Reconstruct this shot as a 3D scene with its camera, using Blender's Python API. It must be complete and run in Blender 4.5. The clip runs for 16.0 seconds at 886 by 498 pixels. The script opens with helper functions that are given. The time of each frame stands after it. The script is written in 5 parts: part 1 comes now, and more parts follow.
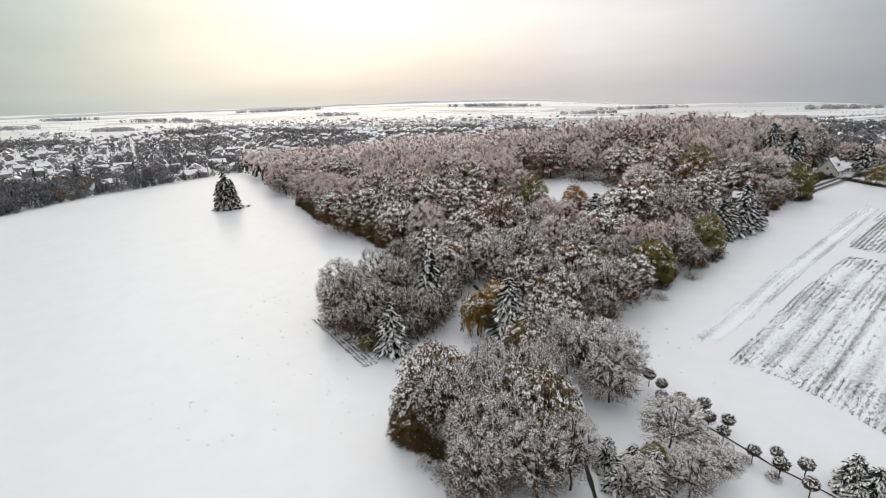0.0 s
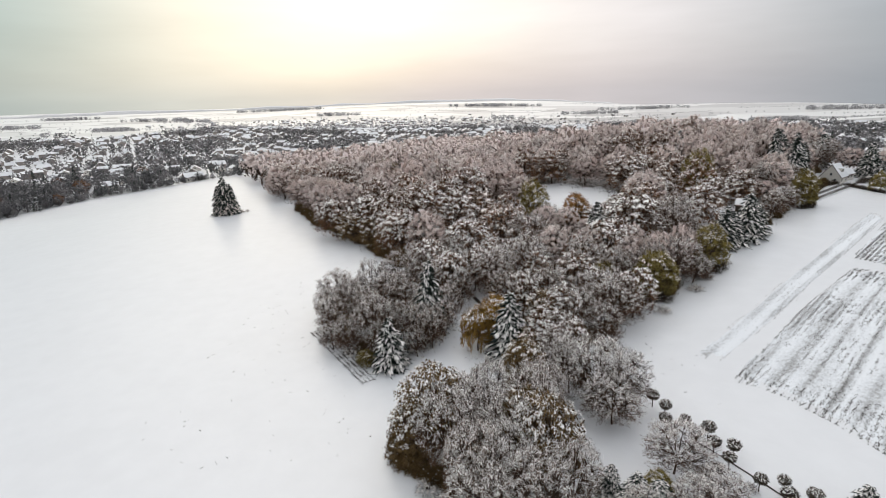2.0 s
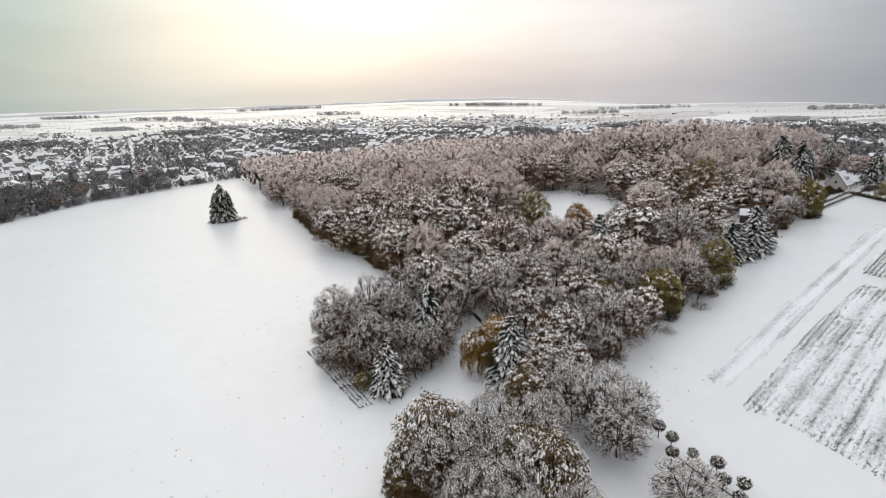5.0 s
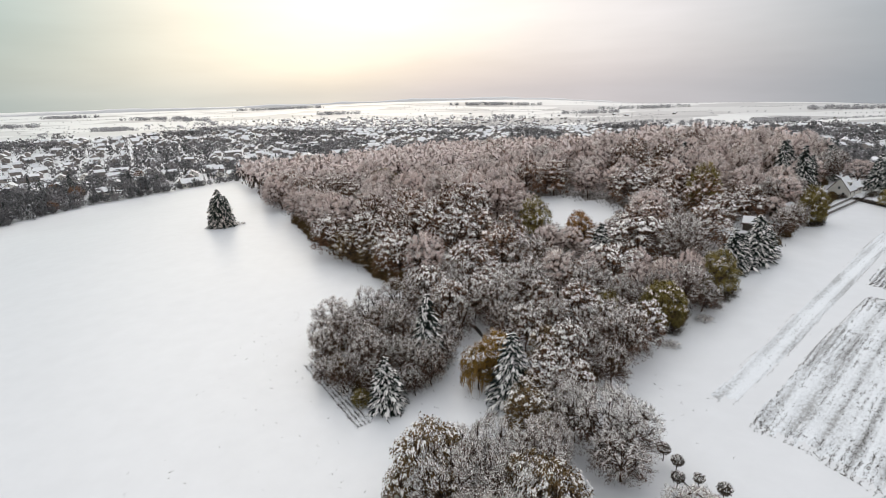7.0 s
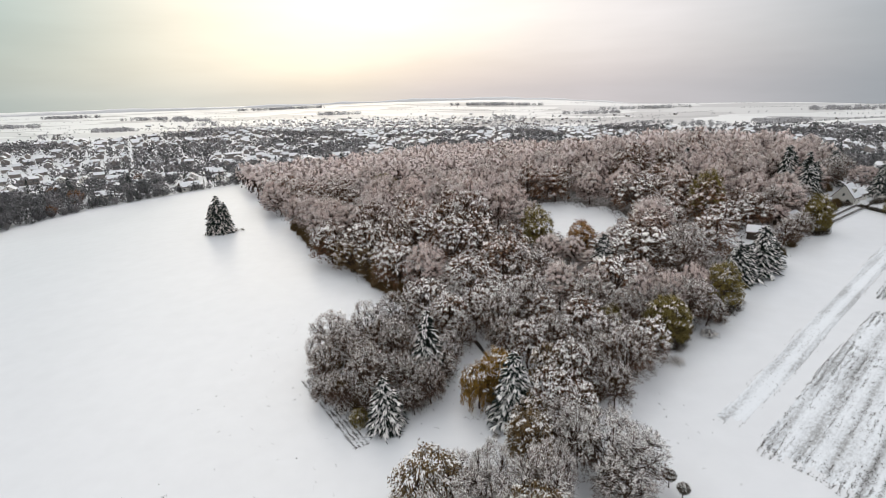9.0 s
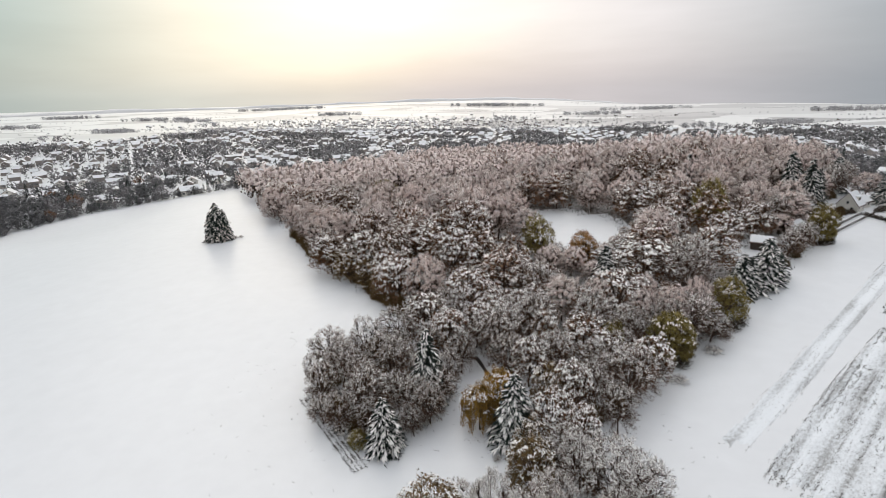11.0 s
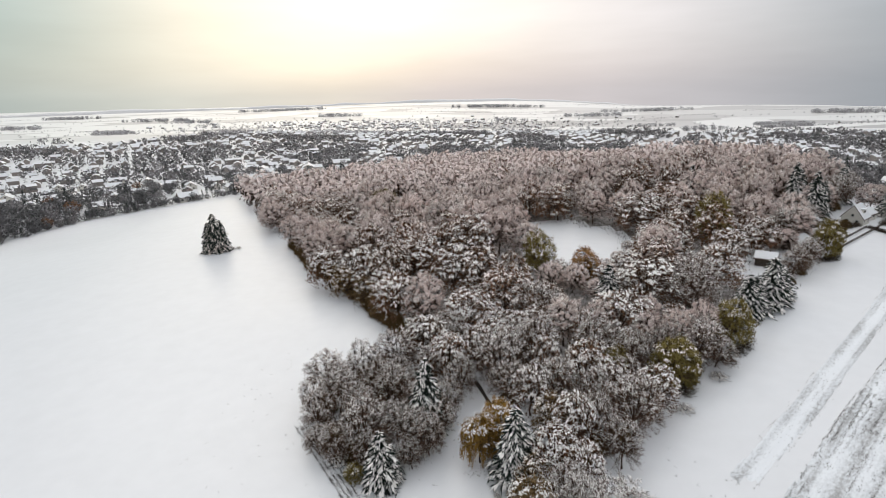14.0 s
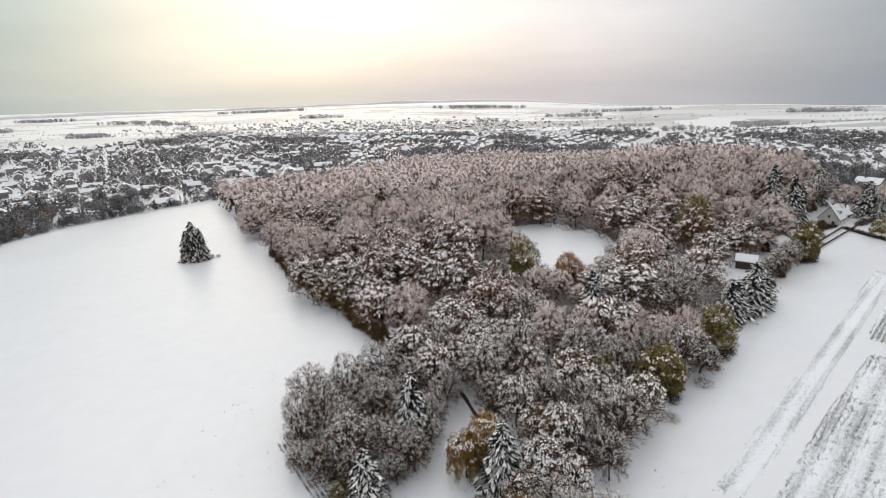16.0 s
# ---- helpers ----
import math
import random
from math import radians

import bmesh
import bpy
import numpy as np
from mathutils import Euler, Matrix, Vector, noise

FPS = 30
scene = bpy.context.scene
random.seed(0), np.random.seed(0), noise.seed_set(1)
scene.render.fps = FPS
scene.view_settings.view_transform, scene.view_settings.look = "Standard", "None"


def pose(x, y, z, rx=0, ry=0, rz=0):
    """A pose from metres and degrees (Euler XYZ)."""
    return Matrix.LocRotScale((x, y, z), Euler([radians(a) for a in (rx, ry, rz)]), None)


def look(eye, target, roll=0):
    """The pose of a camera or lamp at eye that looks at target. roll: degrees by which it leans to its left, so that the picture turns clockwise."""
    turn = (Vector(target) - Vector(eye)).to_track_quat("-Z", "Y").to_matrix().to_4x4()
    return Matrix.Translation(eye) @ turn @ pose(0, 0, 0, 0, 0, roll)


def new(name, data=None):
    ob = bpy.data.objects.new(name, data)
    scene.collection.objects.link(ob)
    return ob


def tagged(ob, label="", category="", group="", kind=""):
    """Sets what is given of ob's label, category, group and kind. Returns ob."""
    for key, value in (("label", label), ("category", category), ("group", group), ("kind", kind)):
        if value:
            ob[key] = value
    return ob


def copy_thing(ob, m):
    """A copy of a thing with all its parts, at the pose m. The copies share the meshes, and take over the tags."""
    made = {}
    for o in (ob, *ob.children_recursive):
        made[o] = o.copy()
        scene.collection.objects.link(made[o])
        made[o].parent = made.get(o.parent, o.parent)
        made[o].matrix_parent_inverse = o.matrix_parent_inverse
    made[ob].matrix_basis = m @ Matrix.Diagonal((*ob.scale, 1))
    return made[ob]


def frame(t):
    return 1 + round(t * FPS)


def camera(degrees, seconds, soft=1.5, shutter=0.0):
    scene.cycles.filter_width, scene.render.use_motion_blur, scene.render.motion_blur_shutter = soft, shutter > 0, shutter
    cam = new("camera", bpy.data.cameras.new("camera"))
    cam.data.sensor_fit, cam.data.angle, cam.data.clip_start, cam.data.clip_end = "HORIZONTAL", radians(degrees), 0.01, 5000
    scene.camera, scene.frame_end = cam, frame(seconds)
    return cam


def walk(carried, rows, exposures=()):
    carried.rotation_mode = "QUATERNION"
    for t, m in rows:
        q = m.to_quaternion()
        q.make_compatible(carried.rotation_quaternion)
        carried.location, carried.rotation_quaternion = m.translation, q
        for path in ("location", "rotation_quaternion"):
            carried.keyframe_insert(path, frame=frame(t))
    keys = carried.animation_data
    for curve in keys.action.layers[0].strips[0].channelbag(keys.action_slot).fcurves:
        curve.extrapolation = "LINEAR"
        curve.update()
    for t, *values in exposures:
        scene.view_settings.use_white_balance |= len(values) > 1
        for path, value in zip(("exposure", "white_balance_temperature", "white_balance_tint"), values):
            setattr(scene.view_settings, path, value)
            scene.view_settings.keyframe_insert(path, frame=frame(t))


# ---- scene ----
FOV = 80.0
cam = camera(FOV, 16.0, soft=0.7)


def aim(x, y, z, yaw, pitch, roll):
    """An eye with its heading (left positive), its pitch and the degrees it leans to its right."""
    a, b = radians(yaw), radians(pitch)
    eye = Vector((x, y, z))
    return look(eye, eye + Vector((-math.sin(a) * math.cos(b), math.cos(a) * math.cos(b), math.sin(b))), -roll)


PATH = [
    (0.0, 0.00, 0.00, 42.00, 0.000, -16.156, 1.694),
    (1.0, 0.15, 1.09, 42.97, 0.011, -16.180, 1.688),
    (1.5, 0.21, 1.64, 43.49, 0.027, -16.193, 1.670),
    (2.0, 0.26, 2.20, 43.99, 0.068, -16.210, 1.646),
    (3.0, 0.35, 3.31, 44.91, 0.083, -16.239, 1.603),
    (3.5, 0.39, 3.84, 45.37, 0.075, -16.272, 1.583),
    (4.0, 0.42, 4.40, 45.85, 0.078, -16.303, 1.572),
    (6.5, 0.54, 7.36, 48.28, 0.076, -16.414, 1.550),
    (7.0, 0.56, 7.96, 48.79, 0.075, -16.433, 1.547),
    (7.5, 0.58, 8.58, 49.34, 0.089, -16.449, 1.549),
    (9.0, 0.74, 10.46, 50.95, 0.155, -16.458, 1.535),
    (11.5, 0.97, 13.45, 53.94, 0.239, -16.439, 1.515),
    (12.5, 1.05, 14.64, 55.10, 0.252, -16.406, 1.490),
    (13.5, 1.15, 15.77, 56.29, 0.252, -16.395, 1.441),
    (14.5, 1.21, 16.77, 57.46, 0.262, -16.394, 1.397),
    (15.0, 1.13, 17.15, 57.86, -0.075, -16.382, 1.417),
    (15.5, 1.18, 17.48, 58.10, -1.124, -16.373, 1.550),
    (16.0, 1.25, 18.06, 58.32, -1.603, -16.389, 1.616),
]
walk(cam, [(t, aim(*row)) for t, *row in PATH])

# ---- light ----
SUN_AZ, SUN_EL = 11.0, 22.0      # degrees left of the line of flight, degrees above the horizon
scene.view_settings.exposure = 0.0


def make_world():
    world = bpy.data.worlds.new("overcast_sky")
    scene.world = world
    world.use_nodes = True
    nt = world.node_tree
    nt.nodes.clear()
    N, L = nt.nodes.new, nt.links.new
    out, bg = N("ShaderNodeOutputWorld"), N("ShaderNodeBackground")
    sky = N("ShaderNodeTexSky")
    sky.sky_type, sky.sun_disc = "NISHITA", False
    sky.sun_elevation, sky.sun_rotation = radians(SUN_EL), radians(-SUN_AZ)
    sky.air_density, sky.dust_density, sky.ozone_density = 1.0, 4.0, 1.0
    co = N("ShaderNodeTexCoord")
    nor = N("ShaderNodeVectorMath")
    nor.operation = "NORMALIZE"
    L(co.outputs["Generated"], nor.inputs[0])
    sep = N("ShaderNodeSeparateXYZ")
    L(nor.outputs[0], sep.inputs[0])

    def ramp(source, stops, ease=False):
        """Colours along a value; the sides of the compass are given in degrees left of the line of flight."""
        node = N("ShaderNodeValToRGB")
        L(source, node.inputs[0])
        e = node.color_ramp.elements
        e[0].position, e[0].color = stops[0][0], (*stops[0][1], 1)
        e[1].position, e[1].color = stops[-1][0], (*stops[-1][1], 1)
        for at, col in stops[1:-1]:
            e.new(at).color = (*col, 1)
        if ease:
            node.color_ramp.interpolation = "EASE"
        return node.outputs[0]

    def blend(fac, a, b):
        node = N("ShaderNodeMix")
        node.data_type = "RGBA"
        L(fac, node.inputs["Factor"])
        L(a, node.inputs["A"])
        L(b, node.inputs["B"])
        return node.outputs["Result"]

    az = N("ShaderNodeMath")
    az.operation = "ARCTAN2"
    L(sep.outputs["X"], az.inputs[0])
    L(sep.outputs["Y"], az.inputs[1])
    turn = N("ShaderNodeMapRange")
    turn.inputs["From Min"].default_value, turn.inputs["From Max"].default_value = -math.pi, math.pi
    L(az.outputs[0], turn.inputs["Value"])

    def compass(stops):
        return ramp(turn.outputs[0], [((180 - left) / 360, col) for left, col in stops])

    # the deck of cloud: bright where the sun stands behind it, cold grey to both sides
    low = compass([(180, (.42, .42, .44)), (75, (.42, .47, .48)), (40, (.47, .54, .52)), (26, (.70, .72, .67)), (11, (.80, .77, .71)), (0, (.72, .67, .67)), (-15, (.70, .66, .68)), (-30, (.52, .52, .55)),
                   (-42, (.36, .40, .44)), (-179, (.42, .42, .44))])
    high = compass([(180, (.48, .49, .51)), (75, (.44, .50, .52)), (41, (.36, .48, .48)), (34, (.50, .59, .57)), (25, (.76, .77, .70)), (14, (.90, .88, .79)), (3, (.93, .90, .84)), (-9, (.91, .87, .86)), (-21, (.84, .81, .83)),
                    (-31, (.65, .66, .69)), (-42, (.39, .44, .49)), (-179, (.48, .49, .51))])
    rise = ramp(sep.outputs["Z"], [(0.0, (0, 0, 0)), (0.12, (1, 1, 1))], True)
    zen = ramp(sep.outputs["Z"], [(0.17, (0, 0, 0)), (0.6, (1, 1, 1))], True)
    top = ramp(sep.outputs["Z"], [(0.2, (.90, .92, .95)), (1.0, (1.16, 1.18, 1.22))])
    deck = blend(zen, blend(rise, low, high), top)
    # stratus: wide streaks
    mp = N("ShaderNodeMapping")
    mp.inputs["Scale"].default_value = (1.6, 1.6, 9.0)
    L(nor.outputs[0], mp.inputs[0])
    nz = N("ShaderNodeTexNoise")
    nz.inputs["Scale"].default_value, nz.inputs["Detail"].default_value, nz.inputs["Roughness"].default_value = 1.5, 4.0, 0.55
    L(mp.outputs[0], nz.inputs["Vector"])
    mr = N("ShaderNodeMapRange")
    mr.inputs["From Min"].default_value, mr.inputs["From Max"].default_value = 0.3, 0.7
    mr.inputs["To Min"].default_value, mr.inputs["To Max"].default_value = 0.91, 1.06
    L(nz.outputs["Fac"], mr.inputs["Value"])
    mul = N("ShaderNodeVectorMath")
    mul.operation = "SCALE"
    L(deck, mul.inputs[0])
    L(mr.outputs[0], mul.inputs["Scale"])
    # the clear sky above the clouds lends a tenth of it
    sc = N("ShaderNodeVectorMath")
    sc.operation = "SCALE"
    L(sky.outputs[0], sc.inputs[0])
    sc.inputs["Scale"].default_value = 0.10
    mix = N("ShaderNodeMix")
    mix.data_type = "RGBA"
    mix.inputs["Factor"].default_value = 0.9
    L(sc.outputs[0], mix.inputs["A"])
    L(mul.outputs[0], mix.inputs["B"])
    L(mix.outputs["Result"], bg.inputs["Color"])
    bg.inputs["Strength"].default_value = 1.0
    L(bg.outputs[0], out.inputs[0])


make_world()
sun_data = bpy.data.lights.new("sun", "SUN")
sun_data.energy, sun_data.angle, sun_data.color = 0.5, radians(55), (1.0, 0.90, 0.76)
sun = new("sun", sun_data)
a_, e_ = radians(SUN_AZ), radians(36.0)
sun.matrix_world = look((0, 0, 200), (math.sin(a_) * math.cos(e_), -math.cos(a_) * math.cos(e_), 200 - math.sin(e_)))


# ---- materials ----
def material(name, base, rough=0.8, vary=0.25, scale=2.0, bump=0.0, per="noise", second=None, spec=0.3, fine=0.0, broad=1.0):
    """A surface with its base colour varied at two scales; per: noise, island or object sets what varies it."""
    m = bpy.data.materials.new(name)
    m.use_nodes = True
    nt = m.node_tree
    N, L = nt.nodes.new, nt.links.new
    b = nt.nodes["Principled BSDF"]
    b.inputs["Roughness"].default_value = rough
    b.inputs["Specular IOR Level"].default_value = spec
    geo = N("ShaderNodeNewGeometry")
    n1 = N("ShaderNodeTexNoise")
    n1.inputs["Scale"].default_value, n1.inputs["Detail"].default_value = scale, 5.0
    L(geo.outputs["Position"], n1.inputs["Vector"])
    n2 = N("ShaderNodeTexNoise")
    n2.inputs["Scale"].default_value, n2.inputs["Detail"].default_value = scale * 0.09, 3.0
    L(geo.outputs["Position"], n2.inputs["Vector"])
    bw = N("ShaderNodeMath")
    bw.operation = "MULTIPLY_ADD"
    L(n2.outputs["Fac"], bw.inputs[0])
    bw.inputs[1].default_value, bw.inputs[2].default_value = broad, 0.5 - 0.5 * broad
    ad = N("ShaderNodeMath")
    ad.operation = "ADD"
    L(n1.outputs["Fac"], ad.inputs[0])
    L(bw.outputs[0], ad.inputs[1])
    src = ad.outputs[0]
    lo, hi = 0.7, 1.3
    if per in ("island", "object"):
        node = geo if per == "island" else N("ShaderNodeObjectInfo")
        a2 = N("ShaderNodeMath")
        a2.operation = "MULTIPLY_ADD"
        L(node.outputs["Random Per Island" if per == "island" else "Random"], a2.inputs[0])
        a2.inputs[1].default_value = 0.9
        L(src, a2.inputs[2])
        src = a2.outputs[0]
        lo, hi = 0.85, 2.05
        if per == "island":      # each tree has a tone of its own
            own = N("ShaderNodeObjectInfo")
            a3 = N("ShaderNodeMath")
            a3.operation = "MULTIPLY_ADD"
            L(own.outputs["Random"], a3.inputs[0])
            a3.inputs[1].default_value = 0.9
            L(src, a3.inputs[2])
            src = a3.outputs[0]
            lo, hi = 1.0, 2.8
    mr = N("ShaderNodeMapRange")
    mr.inputs["From Min"].default_value, mr.inputs["From Max"].default_value = lo, hi
    L(src, mr.inputs["Value"])
    mx = N("ShaderNodeMix")
    mx.data_type = "RGBA"
    L(mr.outputs["Result"], mx.inputs["Factor"])
    dark = [c * (1 - vary) for c in base]
    light = second or [min(0.92, c * (1 + vary)) for c in base]
    mx.inputs["A"].default_value = (*dark, 1)
    mx.inputs["B"].default_value = (*light, 1)
    L(mx.outputs["Result"], b.inputs["Base Color"])
    if bump:
        bp = N("ShaderNodeBump")
        bp.inputs["Strength"].default_value, bp.inputs["Distance"].default_value = bump, fine or 0.05
        L(n1.outputs["Fac"], bp.inputs["Height"])
        L(bp.outputs[0], b.inputs["Normal"])
    return m


M = dict(
    snow=material("snow", (0.71, 0.72, 0.735), 0.38, 0.03, 0.25, 0.25, fine=0.15, spec=1.0),
    snow_cap=material("snow_on_branches", (0.93, 0.845, 0.80), 0.6, 0.05, 1.5, per="island"),
    wet_snow=material("wet_snow_on_branches", (0.91, 0.868, 0.84), 0.55, 0.05, 1.5, per="island"),
    frost=material("frost_on_twigs", (0.92, 0.81, 0.77), 0.7, 0.10, 1.3, per="island", broad=3.0),
    bark=material("bark", (0.058, 0.036, 0.025), 0.9, 0.4, 4.0, 0.4),
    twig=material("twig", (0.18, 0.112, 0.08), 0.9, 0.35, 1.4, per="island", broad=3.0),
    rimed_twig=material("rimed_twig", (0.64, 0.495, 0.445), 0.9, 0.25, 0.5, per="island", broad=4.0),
    leaf_brown=material("leaf_brown", (0.17, 0.086, 0.046), 0.8, 0.5, 1.3, per="island", broad=3.0),
    leaf_bronze=material("leaf_bronze", (0.19, 0.122, 0.052), 0.8, 0.45, 0.8, per="island"),
    leaf_olive=material("leaf_olive", (0.225, 0.175, 0.05), 0.8, 0.45, 0.6, per="island"),
    leaf_gold=material("leaf_gold", (0.35, 0.195, 0.038), 0.75, 0.4, 0.6, per="island"),
    leaf_orange=material("leaf_orange", (0.33, 0.165, 0.055), 0.75, 0.4, 0.6, per="island"),
    needle=material("needle", (0.022, 0.032, 0.026), 0.7, 0.5, 0.8, per="island"),
    far_wall=material("village_wall", (0.36, 0.32, 0.29), 0.85, 0.45, 0.1, per="island"),
    # village twigs: haze is put into the base colour, the next one paler
    twig_garden=material("twig_garden", (0.15, 0.148, 0.15), 0.9, 0.3, 0.3, per="island"),
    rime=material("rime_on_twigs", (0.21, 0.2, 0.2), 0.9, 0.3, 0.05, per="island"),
    # far wood: frosted twigs, with haze also put into the pale colour
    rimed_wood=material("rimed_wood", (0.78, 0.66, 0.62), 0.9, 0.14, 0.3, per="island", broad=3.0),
    # haze colour of the farthest crowns
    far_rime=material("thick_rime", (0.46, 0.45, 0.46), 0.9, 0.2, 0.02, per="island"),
    beech=material("beech_leaf", (0.11, 0.068, 0.025), 0.85, 0.4, 0.8, per="island"),
    hedge=material("hedge", (0.055, 0.042, 0.03), 0.9, 0.4, 0.8, per="island"),
    straw=material("straw", (0.20, 0.19, 0.175), 0.9, 0.4, 1.0, per="island"),
    # dark floor colour that stands for shade inside the wood
    floor_shade=material("leaf_litter", (0.15, 0.11, 0.08), 0.95, 0.35, 0.5, 0.4, second=(0.55, 0.53, 0.52)),
    soil=material("soil", (0.045, 0.038, 0.033), 0.95, 0.35, 1.2, 0.5),
    wall=material("render_wall", (0.62, 0.59, 0.54), 0.85, 0.12, 0.6, 0.1, per="object"),
    brick_wall=material("brick_wall", (0.27, 0.23, 0.21), 0.85, 0.25, 1.5, 0.1, per="object"),
    roof_tile=material("roof_tile", (0.10, 0.06, 0.05), 0.8, 0.3, 1.5, 0.2),
    pane=material("window_glass", (0.03, 0.035, 0.04), 0.08, 0.2, 1.0, spec=0.6),
    wood=material("fence_wood", (0.07, 0.055, 0.045), 0.85, 0.35, 3.0, 0.3),
)


# ---- mesh helpers ----
class Geo:
    """Triangles gathered as arrays, with shading normals where they are given."""

    def __init__(self):
        self.v, self.f, self.m, self.n = [], [], [], 0

    def add(self, v, f, m=None):
        v, f = np.asarray(v, float).reshape(-1, 3), np.asarray(f, int).reshape(-1, 3)
        self.v.append(v)
        self.f.append(f + self.n)
        if m is not None:
            self.m.append(m)
        self.n += len(v)
        return self

    def arrays(self):
        if not self.v:
            return np.zeros((0, 3)), np.zeros((0, 3), int)
        return np.concatenate(self.v), np.concatenate(self.f)

    def full(self):
        v, f = self.arrays()
        m = np.concatenate(self.m) if self.m else np.zeros((0, 3))
        return v, f, (m if len(m) == len(v) else None)

    def mesh(self, name, mat, smooth=False):
        v, f, m = self.full()
        me = bpy.data.meshes.new(name)
        me.vertices.add(len(v))
        me.vertices.foreach_set("co", v.ravel())
        me.loops.add(len(f) * 3)
        me.loops.foreach_set("vertex_index", f.ravel())
        me.polygons.add(len(f))
        me.polygons.foreach_set("loop_start", np.arange(len(f)) * 3)
        me.polygons.foreach_set("use_smooth", np.full(len(f), smooth or m is not None))
        me.update(calc_edges=True)
        if m is not None:
            at = me.attributes.new("custom_normal", "FLOAT_VECTOR", "POINT")
            at.data.foreach_set("vector", m.astype(np.float32).ravel())
        me.materials.append(mat)
        return me


def rounded(geo, rng, mid, size, lobes, up=0.25, own=0.6, rough=0.3):
    """The same foliage with faces and shading turned outward, so that it takes the light as a rounded mass of lobes."""
    if not geo.n:
        return geo
    v, f = geo.arrays()
    c = v[f].mean(1)
    o = unit((c - mid) / size)
    if len(lobes):
        near = np.argmin(((c[:, None] - lobes[None]) ** 2).sum(-1), 1)
        o = o + own * unit(c - lobes[near])
    o = unit(o + (0, 0, up) + rng.normal(size=o.shape) * rough)
    g = np.cross(v[f[:, 1]] - v[f[:, 0]], v[f[:, 2]] - v[f[:, 0]])
    f = np.where(((g * o).sum(1) < 0)[:, None], f[:, ::-1], f)
    return Geo().add(v[f].reshape(-1, 3), np.arange(f.size).reshape(-1, 3), np.repeat(o, 3, 0))


def part(name, geo, mat, parent=None, label="", smooth=False):
    me = geo if isinstance(geo, bpy.types.Mesh) else geo.mesh(name, mat, smooth)
    ob = new(name, me)
    ob.parent = parent
    return tagged(ob, label)


def thing(name, m, label, category, group="", kind=""):
    ob = new(name)
    ob.matrix_basis = m
    ob.empty_display_size = 0.5
    return tagged(ob, label, category, group, kind)


def unit(v):
    return v / np.maximum(np.linalg.norm(v, axis=-1, keepdims=True), 1e-9)


def tube(g, pts, radii, sides=5):
    pts = np.asarray(pts, float)
    d = unit(np.gradient(pts, axis=0))
    ref = np.array([0.31, 0.17, 0.93]) if abs(d[0, 2]) < 0.9 else np.array([1.0, 0.1, 0])
    a = unit(np.cross(d, ref))
    b = np.cross(d, a)
    ang = np.linspace(0, 2 * np.pi, sides, endpoint=False)
    ring = pts[:, None] + np.asarray(radii)[:, None, None] * (np.cos(ang)[None, :, None] * a[:, None] + np.sin(ang)[None, :, None] * b[:, None])
    f = []
    for i in range(len(pts) - 1):
        for j in range(sides):
            p, q = i * sides + j, i * sides + (j + 1) % sides
            f += [(p, q, q + sides), (p, q + sides, p + sides)]
    g.add(ring.reshape(-1, 3), f)


def blades(g, rng, p, d, length, width, droop=0.0):
    """Thin twigs or needles: one slender triangle each."""
    n = len(p)
    if not n:
        return
    d = unit(d)
    side = unit(np.cross(d, rng.normal(size=(n, 3)))) * (np.asarray(width) / 2).reshape(-1, 1)
    tip = p + d * np.asarray(length).reshape(-1, 1)
    tip[:, 2] -= droop * np.asarray(length).reshape(-1)
    g.add(np.stack([p - side, p + side, tip], 1), np.arange(3 * n))


def leaves(g, rng, p, size, face=None):
    """Small folded leaf sprays, two triangles each; face: the way outward that they lie across."""
    n = len(p)
    d = unit(rng.normal(size=(n, 3)))
    s = unit(np.cross(d, rng.normal(size=(n, 3))))
    if face is not None:
        f = unit(face + rng.normal(size=(n, 3)) * 0.3)
        d = unit(np.cross(f, d))
        s = np.cross(f, d)
    size = (size * rng.uniform(0.6, 1.4, n)).reshape(-1, 1)
    a, b = p - d * size / 2, p + d * size / 2
    c, e = p + s * size * 0.4, p - s * size * 0.4 - (0, 0, 0.1) * size
    i = np.arange(n)[:, None] * 4
    g.add(np.stack([a, c, b, e], 1), np.stack([i, i + 1, i + 2, i, i + 2, i + 3], 1))


def caps(g, rng, p, out, size, sides=6, tilt=0.5, long=1.0):
    """Snow pads lying on the sprays: low uneven domes, drawn out along boughs that hang outward."""
    n = len(p)
    if not n:
        return
    flat = unit(out * (1, 1, 0) + rng.normal(size=(n, 3)) * (0.5, 0.5, 0) + (1e-4, 0, 0))
    up = unit(np.array([0, 0, 1.0]) + tilt * flat * rng.uniform(0.2, 1.2, (n, 1)))
    w = unit(np.cross(up, flat))
    u = np.cross(w, up)
    size = (size * rng.uniform(0.5, 1.4, n)).reshape(-1, 1, 1)
    ang = np.linspace(0, 2 * np.pi, sides, endpoint=False) + rng.uniform(-0.3, 0.3, (n, sides))
    rad = rng.uniform(0.45, 1.0, (n, sides))
    ring = p[:, None] + size * (long * (rad * np.cos(ang))[..., None] * u[:, None] + 0.5 * (rad * np.sin(ang))[..., None] * w[:, None])
    ring[:, :, 2] -= 0.22 * size[:, :, 0] * rad
    top = p[:, None] + up[:, None] * size * 0.34
    v = np.concatenate([top, ring], 1)
    base = (np.arange(n) * (sides + 1))[:, None, None]
    k = np.arange(sides)
    f = np.stack([np.zeros(sides, int), 1 + k, 1 + (k + 1) % sides], 1)[None] + base
    g.add(v, f)


